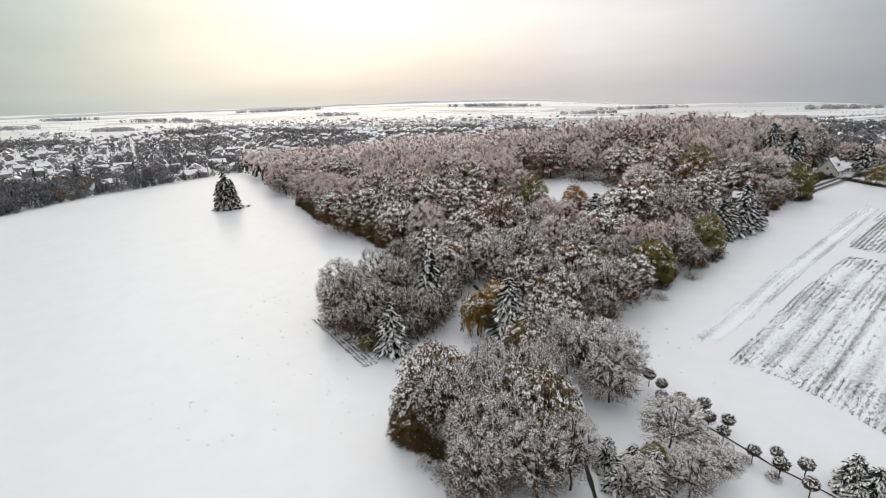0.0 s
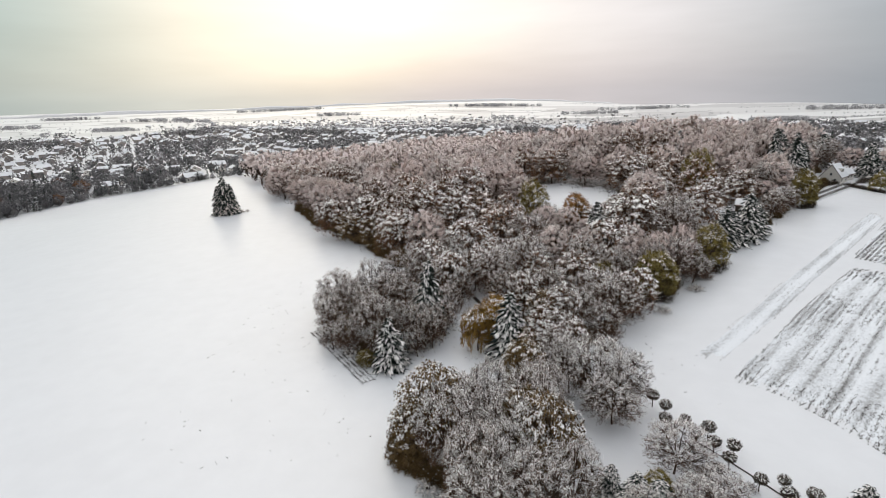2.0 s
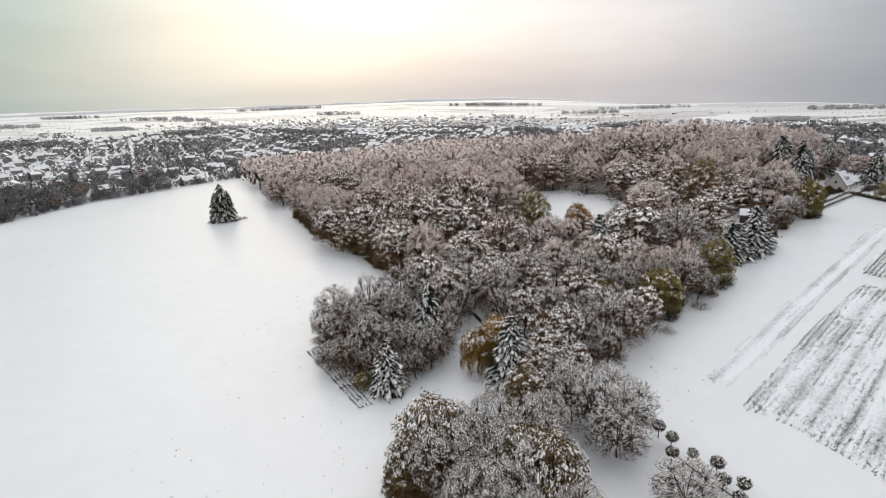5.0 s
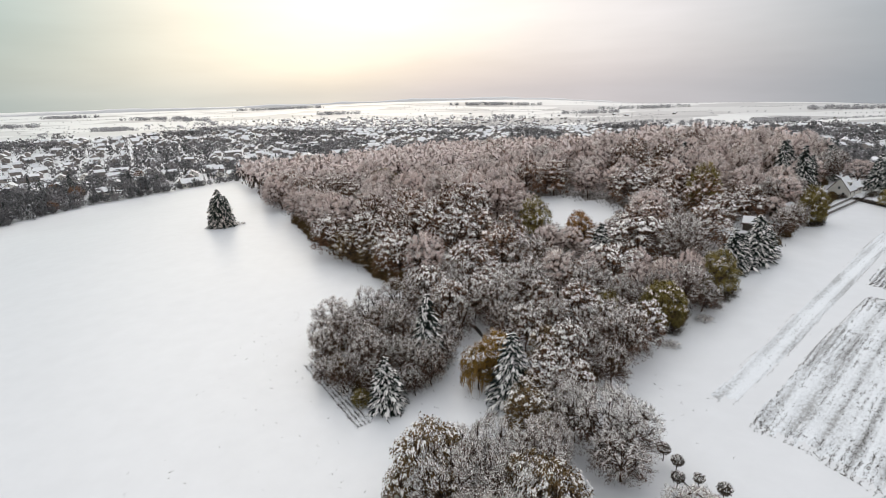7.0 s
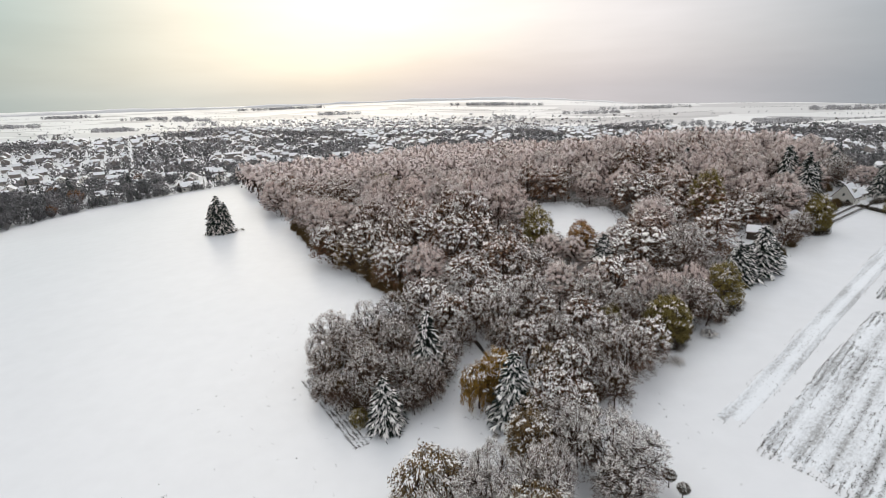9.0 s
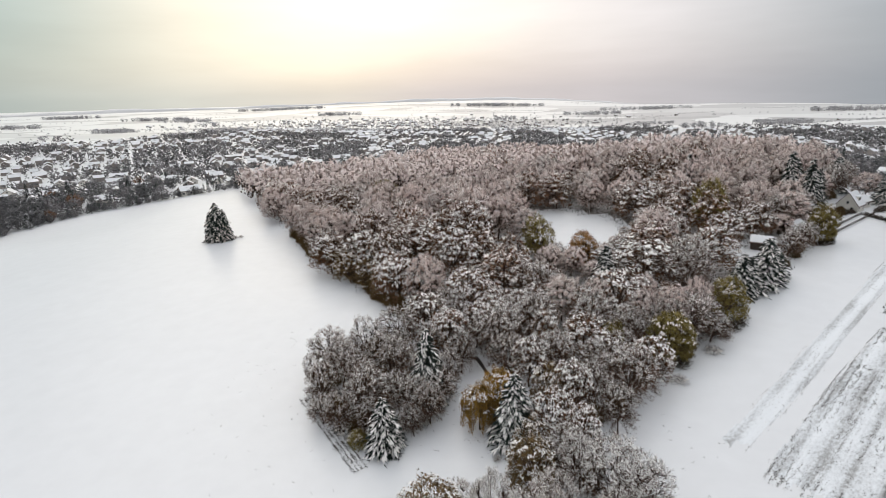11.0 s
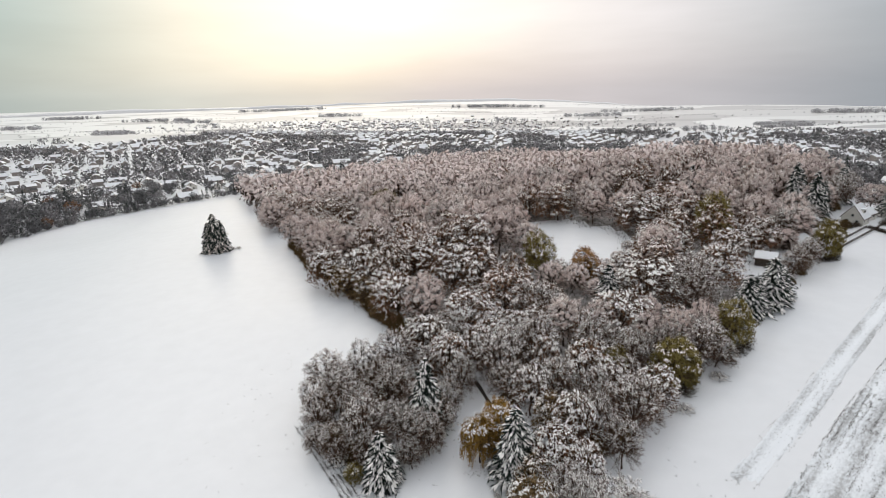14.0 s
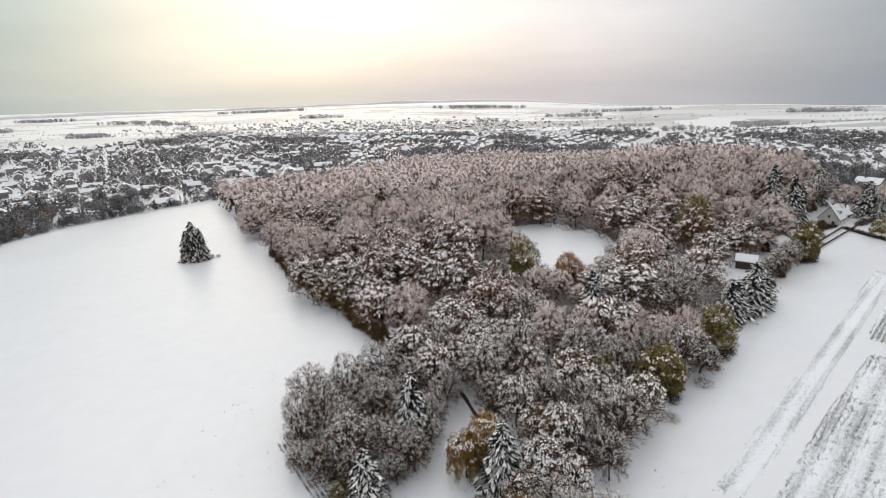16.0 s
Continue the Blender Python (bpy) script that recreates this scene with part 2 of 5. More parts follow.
def ribbons(g, rng, p, d, length, width, droop=0.5):
    """Drooping fingers of snow or needles: a start, a broad middle and a tip, two triangles each."""
    n = len(p)
    if not n:
        return
    d = unit(d)
    length, width = np.broadcast_to(length, n).reshape(-1, 1), np.broadcast_to(width, n).reshape(-1, 1)
    side = unit(np.cross(d, np.array([0, 0, 1.0]) + rng.normal(size=(n, 3)) * 0.25))
    mid = p + d * length * 0.5
    mid[:, 2] -= 0.10 * droop * length[:, 0]
    tip = p + d * length
    tip[:, 2] -= 0.55 * droop * length[:, 0]
    i = np.arange(n)[:, None] * 4
    g.add(np.stack([p, mid - side * width / 2, mid + side * width / 2, tip], 1), np.stack([i, i + 1, i + 2, i + 1, i + 3, i + 2], 1))


def broadleaf(seed, h, r, kind, tufts=170, twigs=14, width=0.045, low=0.1, load=1.0, limbs=True, round_=1.0, patch=0.0):
    """A broad-leaved tree of height h and crown radius r: leaders fan out from the fork, each branch ends in a tuft of twigs or
    leaves, and the snow lies along the branches and on the tufts. The crown is a lumpy dome."""
    rng = np.random.default_rng(seed)
    wood, spray, snow = Geo(), Geo(), Geo()
    bare = kind == "bare"
    base, fork = h * low, h * max(low, 0.2)
    cz = base + (h - base) * 0.40
    top, bot = h - cz, cz - base
    lean = rng.normal(size=2) * 0.03 * h
    mid = np.array([lean[0], lean[1], cz])
    tube(wood, [(0, 0, -0.4), (0.02 * h, 0, fork * 0.5), (lean[0] * 0.4, lean[1] * 0.4, fork), (lean[0], lean[1], h * 0.6), (lean[0] * 1.4, lean[1] * 1.4, h * 0.9)],
         np.array([0.020, 0.015, 0.012, 0.007, 0.002]) * h, 6)
    # leaders
    nl = 8
    lead = []
    for i in range(nl):
        a, el = i * 2.399 + rng.uniform(-0.4, 0.4), rng.uniform(0.15, 0.95)
        e = mid + np.array([math.cos(a) * math.cos(el) * r, math.sin(a) * math.cos(el) * r, math.sin(el) * top]) * 0.6
        p0 = np.array([lean[0] * 0.5, lean[1] * 0.5, fork * rng.uniform(0.9, 1.5)])
        t = np.linspace(0, 1, 5)[:, None]
        c = (p0 + e) / 2 + np.array([-0.1 * (e[0] - p0[0]), -0.1 * (e[1] - p0[1]), -0.02 * h])
        pts = (1 - t) ** 2 * p0 + 2 * t * (1 - t) * c + t * t * e
        lead.append(pts)
        if limbs:
            tube(wood, pts, np.linspace(0.009, 0.004, 5) * h, 4)
    lead = np.concatenate([q[1:] for q in lead])
    # tufts spread over the dome, some within it
    k = np.arange(tufts) + 0.5
    z = 1 - 1.72 * k / tufts
    a = k * 2.39996 + rng.uniform(-0.25, 0.25, tufts)
    d = unit(np.column_stack([np.cos(a) * np.sqrt(np.maximum(0, 1 - z * z)), np.sin(a) * np.sqrt(np.maximum(0, 1 - z * z)), z]) + rng.normal(size=(tufts, 3)) * 0.07)
    bumps = unit(rng.normal(size=(9, 3)) + (0, 0, 0.35))
    lump = 0.80 + 0.20 * np.clip((d @ bumps.T).max(1) * 2.6 - 1.5, 0, 1) * round_ + 0.2 * (1 - round_)
    depth = np.where(rng.random(tufts) < 0.24, rng.uniform(0.5, 0.8, tufts), rng.uniform(0.88, 1.02, tufts))
    wide = np.where(d[:, 2] < 0, 1 / np.maximum(np.hypot(d[:, 0], d[:, 1]), 0.75) * 0.96, 1.0)
    ends = mid + d * np.column_stack([wide * r, wide * r, np.where(d[:, 2] > 0, top, bot)]) * (lump * depth)[:, None]
    ends[:, 2] = np.maximum(ends[:, 2], 0.4)
    far = ((ends[:, None] - lead[None]) ** 2).sum(-1) + 4.0 * np.maximum(0, lead[None, :, 2] - ends[:, None, 2] + 0.6) ** 2
    start = lead[np.argmin(far, 1)]
    bend = start * 0.45 + ends * 0.55 + (0, 0, 1) * (0.16 * np.linalg.norm(ends - start, axis=1))[:, None]

    def along(i, t):
        t = t[:, None]
        return (1 - t) ** 2 * start[i] + 2 * t * (1 - t) * bend[i] + t * t * ends[i]

    def heading(i, t):
        t = t[:, None]
        return unit((1 - t) * (bend[i] - start[i]) + t * (ends[i] - bend[i]))

    if limbs:
        for i in range(tufts):
            tube(wood, along(np.full(3, i), np.linspace(0, 0.78, 3)), [0.0042 * h, 0.0028 * h, 0.001 * h], 3)
    out = unit(ends - (lean[0], lean[1], fork))
    rise = np.clip((0.32 if limbs else 0.25) + 1.1 * d[:, 2] + rng.normal(size=tufts) * 0.2, 0.04, 1.0) * load
    size = (r / 5) ** 0.5 * (170 / tufts) ** 0.25
    i = np.repeat(np.arange(tufts), twigs)
    n = len(i)
    t = 0.55 + 0.5 * rng.uniform(0, 1, n) ** 0.7
    p = along(i, t) + rng.normal(size=(n, 3)) * 0.22 * size
    dirs = 0.45 * heading(i, t) + 0.35 * out[i] + rng.normal(size=(n, 3)) * 0.8 + (0, 0, 0.15 if bare else -0.1)
    ln = rng.uniform(0.25, 0.75, n) * size
    # dark lower twigs stand for the shaded underside of the crown
    bottom = np.flatnonzero(d[:, 2] + rng.normal(size=tufts) * 0.12 < (0.22 if bare else 0.0))
    j = np.repeat(bottom, max(5, int(twigs * 0.7)))
    t = rng.uniform(0.3, 1.0, len(j))
    blades(wood, rng, along(j, t) + rng.normal(size=(len(j), 3)) * 0.3 * size, 0.5 * out[j] + rng.normal(size=(len(j), 3)), rng.uniform(0.3, 0.9, len(j)) * size, (width if limbs else 2.5 * width) * rng.uniform(1.0, 2.0, len(j)))
    if patch:      # far off, the twigs close to a skin of small sprays
        o = d[i] * (1 / r, 1 / r, 1 / top)
        # pale sprays only on the upper crown, so the painted underside stays dark
        lit = d[i, 2] + rng.normal(size=n) * 0.1 > 0.06
        leaves(spray, rng, p[lit], patch, unit(o[lit]))
        s = lit & (rng.random(n) < rise[i] * 0.6)
        leaves(snow, rng, p[s] + unit(o[s]) * 0.12 * patch + (0, 0, 0.1), patch * 0.7, unit(o[s]))
    if limbs:
        blades(spray, rng, p, dirs, ln, width * rng.uniform(0.8, 1.6, n))
    if bare and not limbs:
        pass
    elif bare:
        s = rng.random(n) < rise[i] * 0.85
        q = p[s] + (0, 0, 0.06) + out[i[s]] * 0.06 + rng.normal(size=(s.sum(), 3)) * 0.06
        blades(snow, rng, q, dirs[s] + (0, 0, 0.1), ln[s] * 0.9, width * rng.uniform(1.2, 2.4, s.sum()))
        # ridges of snow along the branches
        runs = 4
        j = np.repeat(np.arange(tufts), runs)
        j = j[rng.random(len(j)) < rise[j]]
        t = rng.uniform(0.45, 0.95, len(j))
        ribbons(snow, rng, along(j, t) + (0, 0, 0.07) + rng.normal(size=(len(j), 3)) * 0.14 * size, heading(j, t) + rng.normal(size=(len(j), 3)) * 0.35,
                rng.uniform(0.25, 0.6, len(j)) * size, width * rng.uniform(2.4, 5.4, len(j)), 0.2)
    else:
        weep = kind == "weeping"
        m = max(3, int(twigs * 0.9))
        j = np.repeat(np.arange(tufts), m)
        hang = rng.uniform(0, 1, len(j)) ** 1.3 * (2.2 if weep else 1.0) * size
        spread = np.array((0.25, 0.25, 0.3) if weep else (0.33, 0.33, 0.25)) * size
        q = ends[j] + rng.normal(size=(len(j), 3)) * spread + out[j] * (0.05, 0.05, 0) * hang[:, None]
        q[:, 2] = np.maximum(q[:, 2] - hang, 0.9 + 0.3 * rng.random(len(j)) if weep else 0.2)
        leaves(spray, rng, q, (0.26 if weep else 0.36) * size * max(1.0, (width / 0.045) ** 0.4))
        if weep:
            keep = rng.random(len(j)) < 0.6
            blades(spray, rng, q[keep], rng.normal(size=(keep.sum(), 3)) * 0.15 + (0, 0, -1), np.minimum(rng.uniform(0.4, 1.2, keep.sum()), q[keep][:, 2]), 0.07)
        # snow pressed into drooping fans on the tufts
        share = {"leafy": 1.0, "bronze": 0.62, "weeping": 0.65}.get(kind, 0.30)
        fans = 12
        on = rng.random(tufts) < np.clip(share * (0.1 + rise), 0, 1)
        j = np.repeat(np.flatnonzero(on), fans)
        if len(j):
            yaw = rng.uniform(-1.3, 1.3, len(j))
            o = unit(out[j] * (1, 1, 0) + (1e-4, 0, 0))
            o = np.column_stack([o[:, 0] * np.cos(yaw) - o[:, 1] * np.sin(yaw), o[:, 0] * np.sin(yaw) + o[:, 1] * np.cos(yaw), 0.1 - 0.55 * np.abs(rng.normal(size=len(j)))])
            big = (1.28 if width <= 0.05 else 1.15) * rng.uniform(0.55, 1.25, tufts)[j] * size * (0.8 if kind in ("olive", "weeping") else 1.0)
            ribbons(snow, rng, ends[j] + (0, 0, 0.16) + rng.normal(size=(len(j), 3)) * (0.34, 0.34, 0.2) * size, o, rng.uniform(0.18, 0.48, len(j)) * big, rng.uniform(0.13, 0.29, len(j)) * big, 0.8)
    at, ext = mid - (0, 0, 0.2 * top), np.array([r, r, top * 1.15])
    lobes = mid + bumps * (r, r, top) * 0.6
    rough = 0.35 if not patch else 0.14
    spray = rounded(spray, rng, at, ext, lobes, 0.0, 0.55, rough)
    snow = rounded(snow, rng, at, ext, lobes, 1.0 if not patch else 0.4, 0.5, rough)
    return wood, spray, snow


def conifer(seed, h, r, detail=1.0, load=1.0, bare=0.04, taper=0.75):
    """A spruce: uneven whorls of drooping boughs with hanging sprays, and snow lying in long tongues along each bough."""
    rng = np.random.default_rng(seed)
    wood, spray, snow = Geo(), Geo(), Geo()
    tube(wood, [(0, 0, -0.4), (0, 0, h * 0.5), (0, 0, h * 0.98)], [0.018 * h, 0.011 * h, 0.01], 6)
    tiers = int(19 * detail ** 0.5 * (h / 12) ** 0.5)
    for t in range(tiers):
        u = (t + 0.5) / tiers
        reach = r * (1 - u) ** taper * rng.uniform(0.88, 1.1) + 0.2
        n = max(5, int((7 + 7 * (1 - u)) * detail ** 0.5))
        for i in range(n):
            a = i * 2 * math.pi / n + t * 0.9 + rng.uniform(-0.3, 0.3)
            z = h * (bare + (1 - bare) * u) + rng.uniform(-0.3, 0.3)
            R_ = reach * rng.uniform(0.72, 1.15)
            sag = rng.uniform(0.35, 0.75)
            o = np.array([math.cos(a), math.sin(a), 0])
            side = np.array([-math.sin(a), math.cos(a), 0])

            def along(q):
                return np.array([0, 0, z]) + o * q[:, None] * R_ + np.array([0, 0, 1.0]) * ((0.22 * q - sag * q * q) * R_)[:, None]

            tube(spray, along(np.linspace(0.05, 1, 3)), [0.07, 0.06, 0.02], 3)
            kk = int(18 * detail)
            at = rng.uniform(0.12, 1, kk)
            lr = rng.choice([-1, 1], kk)[:, None]
            dirs = o * rng.uniform(0.3, 0.9, (kk, 1)) + side * lr * rng.uniform(0.2, 1, (kk, 1)) + np.array([0, 0, -0.6]) * rng.uniform(0.2, 1.5, (kk, 1))
            blades(spray, rng, along(at), dirs, (0.34 * R_ * (1.15 - 0.6 * at) + 0.2), 0.24)
            if rng.random() < load:
                ks = max(4, int((6 + 2 * R_) * detail))
                at = np.sort(rng.uniform(0.15, 0.85, ks))
                lr = rng.choice([-1, 0, 1], ks)[:, None]
                o2 = o + side * lr * rng.uniform(0.25, 0.7, (ks, 1)) + np.array([0, 0, 1.0]) * (0.22 - 1.7 * sag * at)[:, None]
                ribbons(snow, rng, along(at) + (0, 0, 0.12), o2, (0.25 + 0.24 * R_) * rng.uniform(0.6, 1.2, ks), (0.09 + 0.042 * R_) * rng.uniform(0.6, 1.5, ks), 0.45)
    caps(snow, rng, np.array([[0, 0, h]]), np.array([[1.0, 0, 0]]), 0.22)
    ctr, ext = np.array([0, 0, h * 0.3]), np.array([r, r, h * 0.8])
    return wood, spray, rounded(snow, rng, ctr, ext, (), 0.9, 0, 0.25)


def bush(seed, h, r, twigs=260, share=0.35, leaf=0):
    """A shrub of many thin stems from the ground."""
    rng = np.random.default_rng(seed)
    wood, spray, snow = Geo(), Geo(), Geo()
    for i in range(7):
        a = rng.uniform(0, 6.28)
        e = np.array([math.cos(a) * r * 0.6, math.sin(a) * r * 0.6, h * rng.uniform(0.6, 0.9)])
        tube(wood, [(0, 0, -0.2), e * (0.4, 0.4, 0.55), e], [0.06, 0.04, 0.012], 4)
    d = unit(rng.normal(size=(twigs, 3)))
    d[:, 2] = np.abs(d[:, 2])
    p = d * (r, r, h) * rng.uniform(0.3, 0.85, (twigs, 1))
    blades(spray, rng, p, d + rng.normal(size=(twigs, 3)) * 0.4 + (0, 0, 0.3), rng.uniform(0.4, 1.0, twigs) * r * 0.45, 0.06)
    if leaf:
        leaves(spray, rng, np.repeat(p, leaf, 0) + rng.normal(size=(twigs * leaf, 3)) * 0.22, 0.15)
    s = rng.random(twigs) < share
    caps(snow, rng, p[s] * 1.08 + (0, 0, 0.05), d[s], 0.2, 5)
    return wood, spray, snow


# ---- ground ----
HEIGHTS = [
    (0, 0, -1.5), (-60, 40, -2), (60, 30, 0), (-36, 101, -2), (-14, 75, -2.3), (45, 68, 1), (25, 110, 1), (88, 101, 5), (160, 110, 8), (150, 186, 7), (110, 150, 6.5),
    (42, 185, 7.5), (10, 140, 3), (-93, 197, -.5), (-60, 230, 1), (-113, 290, 0), (-200, 190, -5), (-220, 300, -12), (110, 270, 17), (170, 300, 14), (20, 300, 7),
    (-60, 380, -4), (60, 450, -3), (230, 260, 2), (300, 420, -8), (120, 520, -10), (-400, 500, -16), (0, 800, -16), (500, 800, -16), (-560, 863, -6), (1200, 900, -18), (-1300, 900, -10),
]
FAR_HEIGHTS = [(2500, 2000, -60), (1500, 2600, -34), (4000, 1200, -150), (3500, 4000, -110), (5300, 1800, -210), (4600, 4400, -170), (-3000, 2200, -35), (-2500, 4200, -20), (0, 3800, -6)]
_G = np.array(HEIGHTS + FAR_HEIGHTS, float)
_S = 20 + 0.12 * np.hypot(_G[:, 0], _G[:, 1])


def land(x, y):
    """The height of the ground."""
    x, y = np.asarray(x, float), np.asarray(y, float)
    d2 = (x[..., None] - _G[:, 0]) ** 2 + (y[..., None] - _G[:, 1]) ** 2
    w = 1 / (d2 / _S ** 2 + 1) ** 2
    return (w * _G[:, 2]).sum(-1) / w.sum(-1)


def inside(poly, x, y):
    poly = np.asarray(poly, float)
    x, y = np.asarray(x, float), np.asarray(y, float)
    c = np.zeros(x.shape, bool)
    for (x0, y0), (x1, y1) in zip(poly, np.roll(poly, -1, 0)):
        c ^= ((y0 > y) != (y1 > y)) & (x < (x1 - x0) * (y - y0) / (y1 - y0 + 1e-12) + x0)
    return c


def ground_material():
    """Snow, deep on the near fields; far off, its tone differs field by field."""
    m = material("snow_on_farmland", (0.71, 0.72, 0.735), 0.38, 0.03, 0.25, 0.25, fine=0.15, spec=1.0)
    nt = m.node_tree
    N, L = nt.nodes.new, nt.links.new
    b = nt.nodes["Principled BSDF"]
    was = b.inputs["Base Color"].links[0].from_socket
    geo = N("ShaderNodeNewGeometry")
    mp = N("ShaderNodeMapping")
    mp.inputs["Rotation"].default_value = (0, 0, 0.2)
    mp.inputs["Scale"].default_value = (1 / 420, 1 / 230, 0)
    L(geo.outputs["Position"], mp.inputs[0])
    vo = N("ShaderNodeTexVoronoi")
    vo.inputs["Scale"].default_value = 1.0
    vo.distance = "MANHATTAN"
    L(mp.outputs[0], vo.inputs["Vector"])
    pick = N("ShaderNodeSeparateColor")
    L(vo.outputs["Color"], pick.inputs[0])
    tone = N("ShaderNodeValToRGB")
    L(pick.outputs[0], tone.inputs[0])
    e = tone.color_ramp.elements
    e[0].position, e[0].color = 0.0, (0.36, 0.345, 0.33, 1)
    e[1].position, e[1].color = 0.6, (0.80, 0.79, 0.76, 1)
    e.new(0.34).color = (0.62, 0.605, 0.58, 1)
    e.new(0.14).color = (0.52, 0.50, 0.48, 1)
    sep = N("ShaderNodeSeparateXYZ")
    L(geo.outputs["Position"], sep.inputs[0])
    far = N("ShaderNodeMapRange")
    far.inputs["From Min"].default_value, far.inputs["From Max"].default_value = 780, 1000
    L(sep.outputs["Y"], far.inputs["Value"])
    mx = N("ShaderNodeMix")
    mx.data_type = "RGBA"
    L(far.outputs[0], mx.inputs["Factor"])
    L(was, mx.inputs["A"])
    L(tone.outputs[0], mx.inputs["B"])
    L(mx.outputs["Result"], b.inputs["Base Color"])
    return m


def build_ground():
    u = np.linspace(-1, 1, 221)
    gx = 5600 * np.sinh(u * 6.2) / math.sinh(6.2)
    v = np.linspace(-0.55, 1, 211)
    gy = 90 + 5600 * np.sinh(v * 6.2) / math.sinh(6.2)
    X, Y = np.meshgrid(gx, gy)
    Z = land(X, Y)
    ny, nx = X.shape
    i = np.arange(ny - 1)[:, None] * nx + np.arange(nx - 1)[None]
    f = np.stack([i, i + 1, i + nx + 1, i, i + nx + 1, i + nx], -1).reshape(-1, 3)
    g = Geo().add(np.stack([X, Y, Z], -1).reshape(-1, 3), f)
    ob = part("ground", g, ground_material(), smooth=True)
    tagged(ob, "snow-covered rolling farmland reaching the horizon", "ground", kind="structure")


build_ground()

# ---- woods ----
FOREST = [(-128, 352), (-88, 268), (-61, 219), (-43, 184), (-31, 168), (-20, 147), (-15, 139), (-8, 127), (-13, 116), (-20, 110.5), (-23.5, 101.5), (-17.5, 93), (-11, 85), (-5, 89), (-1, 98), (1, 112),
          (10, 114), (12, 100), (9, 93), (20, 84), (28, 89), (46, 105), (58, 116), (70, 128), (88, 145), (108, 163), (122, 182), (134, 210), (160, 226), (176, 244), (190, 275), (204, 315),
          (210, 370), (190, 430), (130, 500), (0, 475), (-60, 410)]
CLEARING = [(29, 180), (32, 218), (48, 221), (63, 198), (59, 176), (50, 169), (40, 170)]
GARDEN = [(86, 153), (84, 160), (98, 171), (110, 178), (124, 190), (136, 199), (146, 216), (170, 216), (150, 198), (126, 182), (112, 171), (99, 161)]
GROVE = [(-7, 62), (-6, 55), (0, 46), (14, 45), (16, 58), (14, 68), (2, 71)]


def scatter(poly, step, seed, avoid=()):
    """Places about a step apart within an outline."""
    rng = np.random.default_rng(seed)
    poly = np.asarray(poly, float)
    lo, hi = poly.min(0), poly.max(0)
    gx, gy = np.meshgrid(np.arange(lo[0], hi[0] + step, step), np.arange(lo[1], hi[1] + step, step * 0.87))
    gx = gx + (np.arange(gx.shape[0]) % 2)[:, None] * step / 2
    x = (gx + rng.uniform(-0.24, 0.24, gx.shape) * step).ravel()
    y = (gy + rng.uniform(-0.24, 0.24, gy.shape) * step).ravel()
    k = inside(poly, x, y)
    for a in avoid:
        k &= ~inside(a, x, y)
    return np.stack([x[k], y[k]], 1)


def tree_kit(name, label, category, group, trio, mats):
    """One tree with its parts, as a master that is placed by copies."""
    ob = thing(name, Matrix(), label, category, group)
    for n, g, m in zip(("trunk", "crown", "snow_load"), trio, mats):
        if g.n:
            p = part(n, g, M[m], ob)
            if n != "trunk":
                tagged(p, kind="stuff")
    return ob


class Placer:
    """Puts the master itself at its first place and copies at the rest."""

    def __init__(self):
        self.used = set()

    def put(self, master, x, y, s=1.0, turn=0.0, wide=None):
        w = s if wide is None else wide
        m = pose(x, y, float(land(x, y)) - 0.05, 0, 0, turn) @ Matrix.Diagonal((w, w, s, 1))
        if master.name not in self.used:
            self.used.add(master.name)
            master.matrix_basis = m
            return master
        ob = copy_thing(master, m)
        ob.matrix_basis = m
        return ob


placer = Placer()
WOOD = "trees of the wood"


def kits(name, label, category, group, trios, mats):
    return [tree_kit(name, label, category, group, t, mats) for t in trios]


BARE_LABEL, LEAFY_LABEL = "bare grey-brown tree with frosted twigs under snow", "tree with brown leaves bent under clumps of snow"
BARE = kits("bare_tree", BARE_LABEL, "tree", WOOD, [broadleaf(10 + i, 12, 5.0, "bare", 200, 24, 0.045, 0.10, 0.66) for i in range(5)], ("bark", "twig", "wet_snow"))
LEAFY = kits("brown_leaved_tree", LEAFY_LABEL, "tree", WOOD, [broadleaf(30 + i, 13, 5.0, "leafy", 210, 9, 0.05, 0.06) for i in range(4)], ("bark", "leaf_brown", "wet_snow"))
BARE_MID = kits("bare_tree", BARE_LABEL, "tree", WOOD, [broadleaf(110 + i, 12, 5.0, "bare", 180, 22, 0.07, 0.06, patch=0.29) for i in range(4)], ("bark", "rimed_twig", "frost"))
LEAFY_MID = kits("brown_leaved_tree", LEAFY_LABEL, "tree", WOOD, [broadleaf(130 + i, 13, 5.0, "leafy", 130, 8, 0.08, 0.04) for i in range(4)], ("bark", "leaf_brown", "snow_cap"))
BARE_FINE = kits("bare_tree", BARE_LABEL, "tree", WOOD, [broadleaf(20 + i, 12, 5.0, "bare", 270, 28, 0.034, 0.12) for i in range(3)], ("bark", "twig", "wet_snow"))
LEAFY_FINE = kits("bronze_leaved_tree", "bronze-leaved tree bent under clumps of wet snow", "tree", WOOD, [broadleaf(40, 13, 5.0, "bronze", 300, 20, 0.04, 0.05)], ("bark", "leaf_bronze", "wet_snow"))
OLIVE = kits("olive_leaved_tree", "tree still in olive-yellow leaf with a little snow", "tree", WOOD, [broadleaf(50 + i, 10, 4.0, "olive", 210, 16, 0.05, 0.02) for i in range(2)], ("bark", "leaf_olive", "snow_cap"))
OPEN = kits("spreading_tree", "open spreading tree with dark limbs under wet snow", "tree", WOOD, [broadleaf(90 + i, 9, 4.6, "bare", 230, 20, 0.042, 0.10, 1.1) for i in range(2)], ("bark", "twig", "wet_snow"))
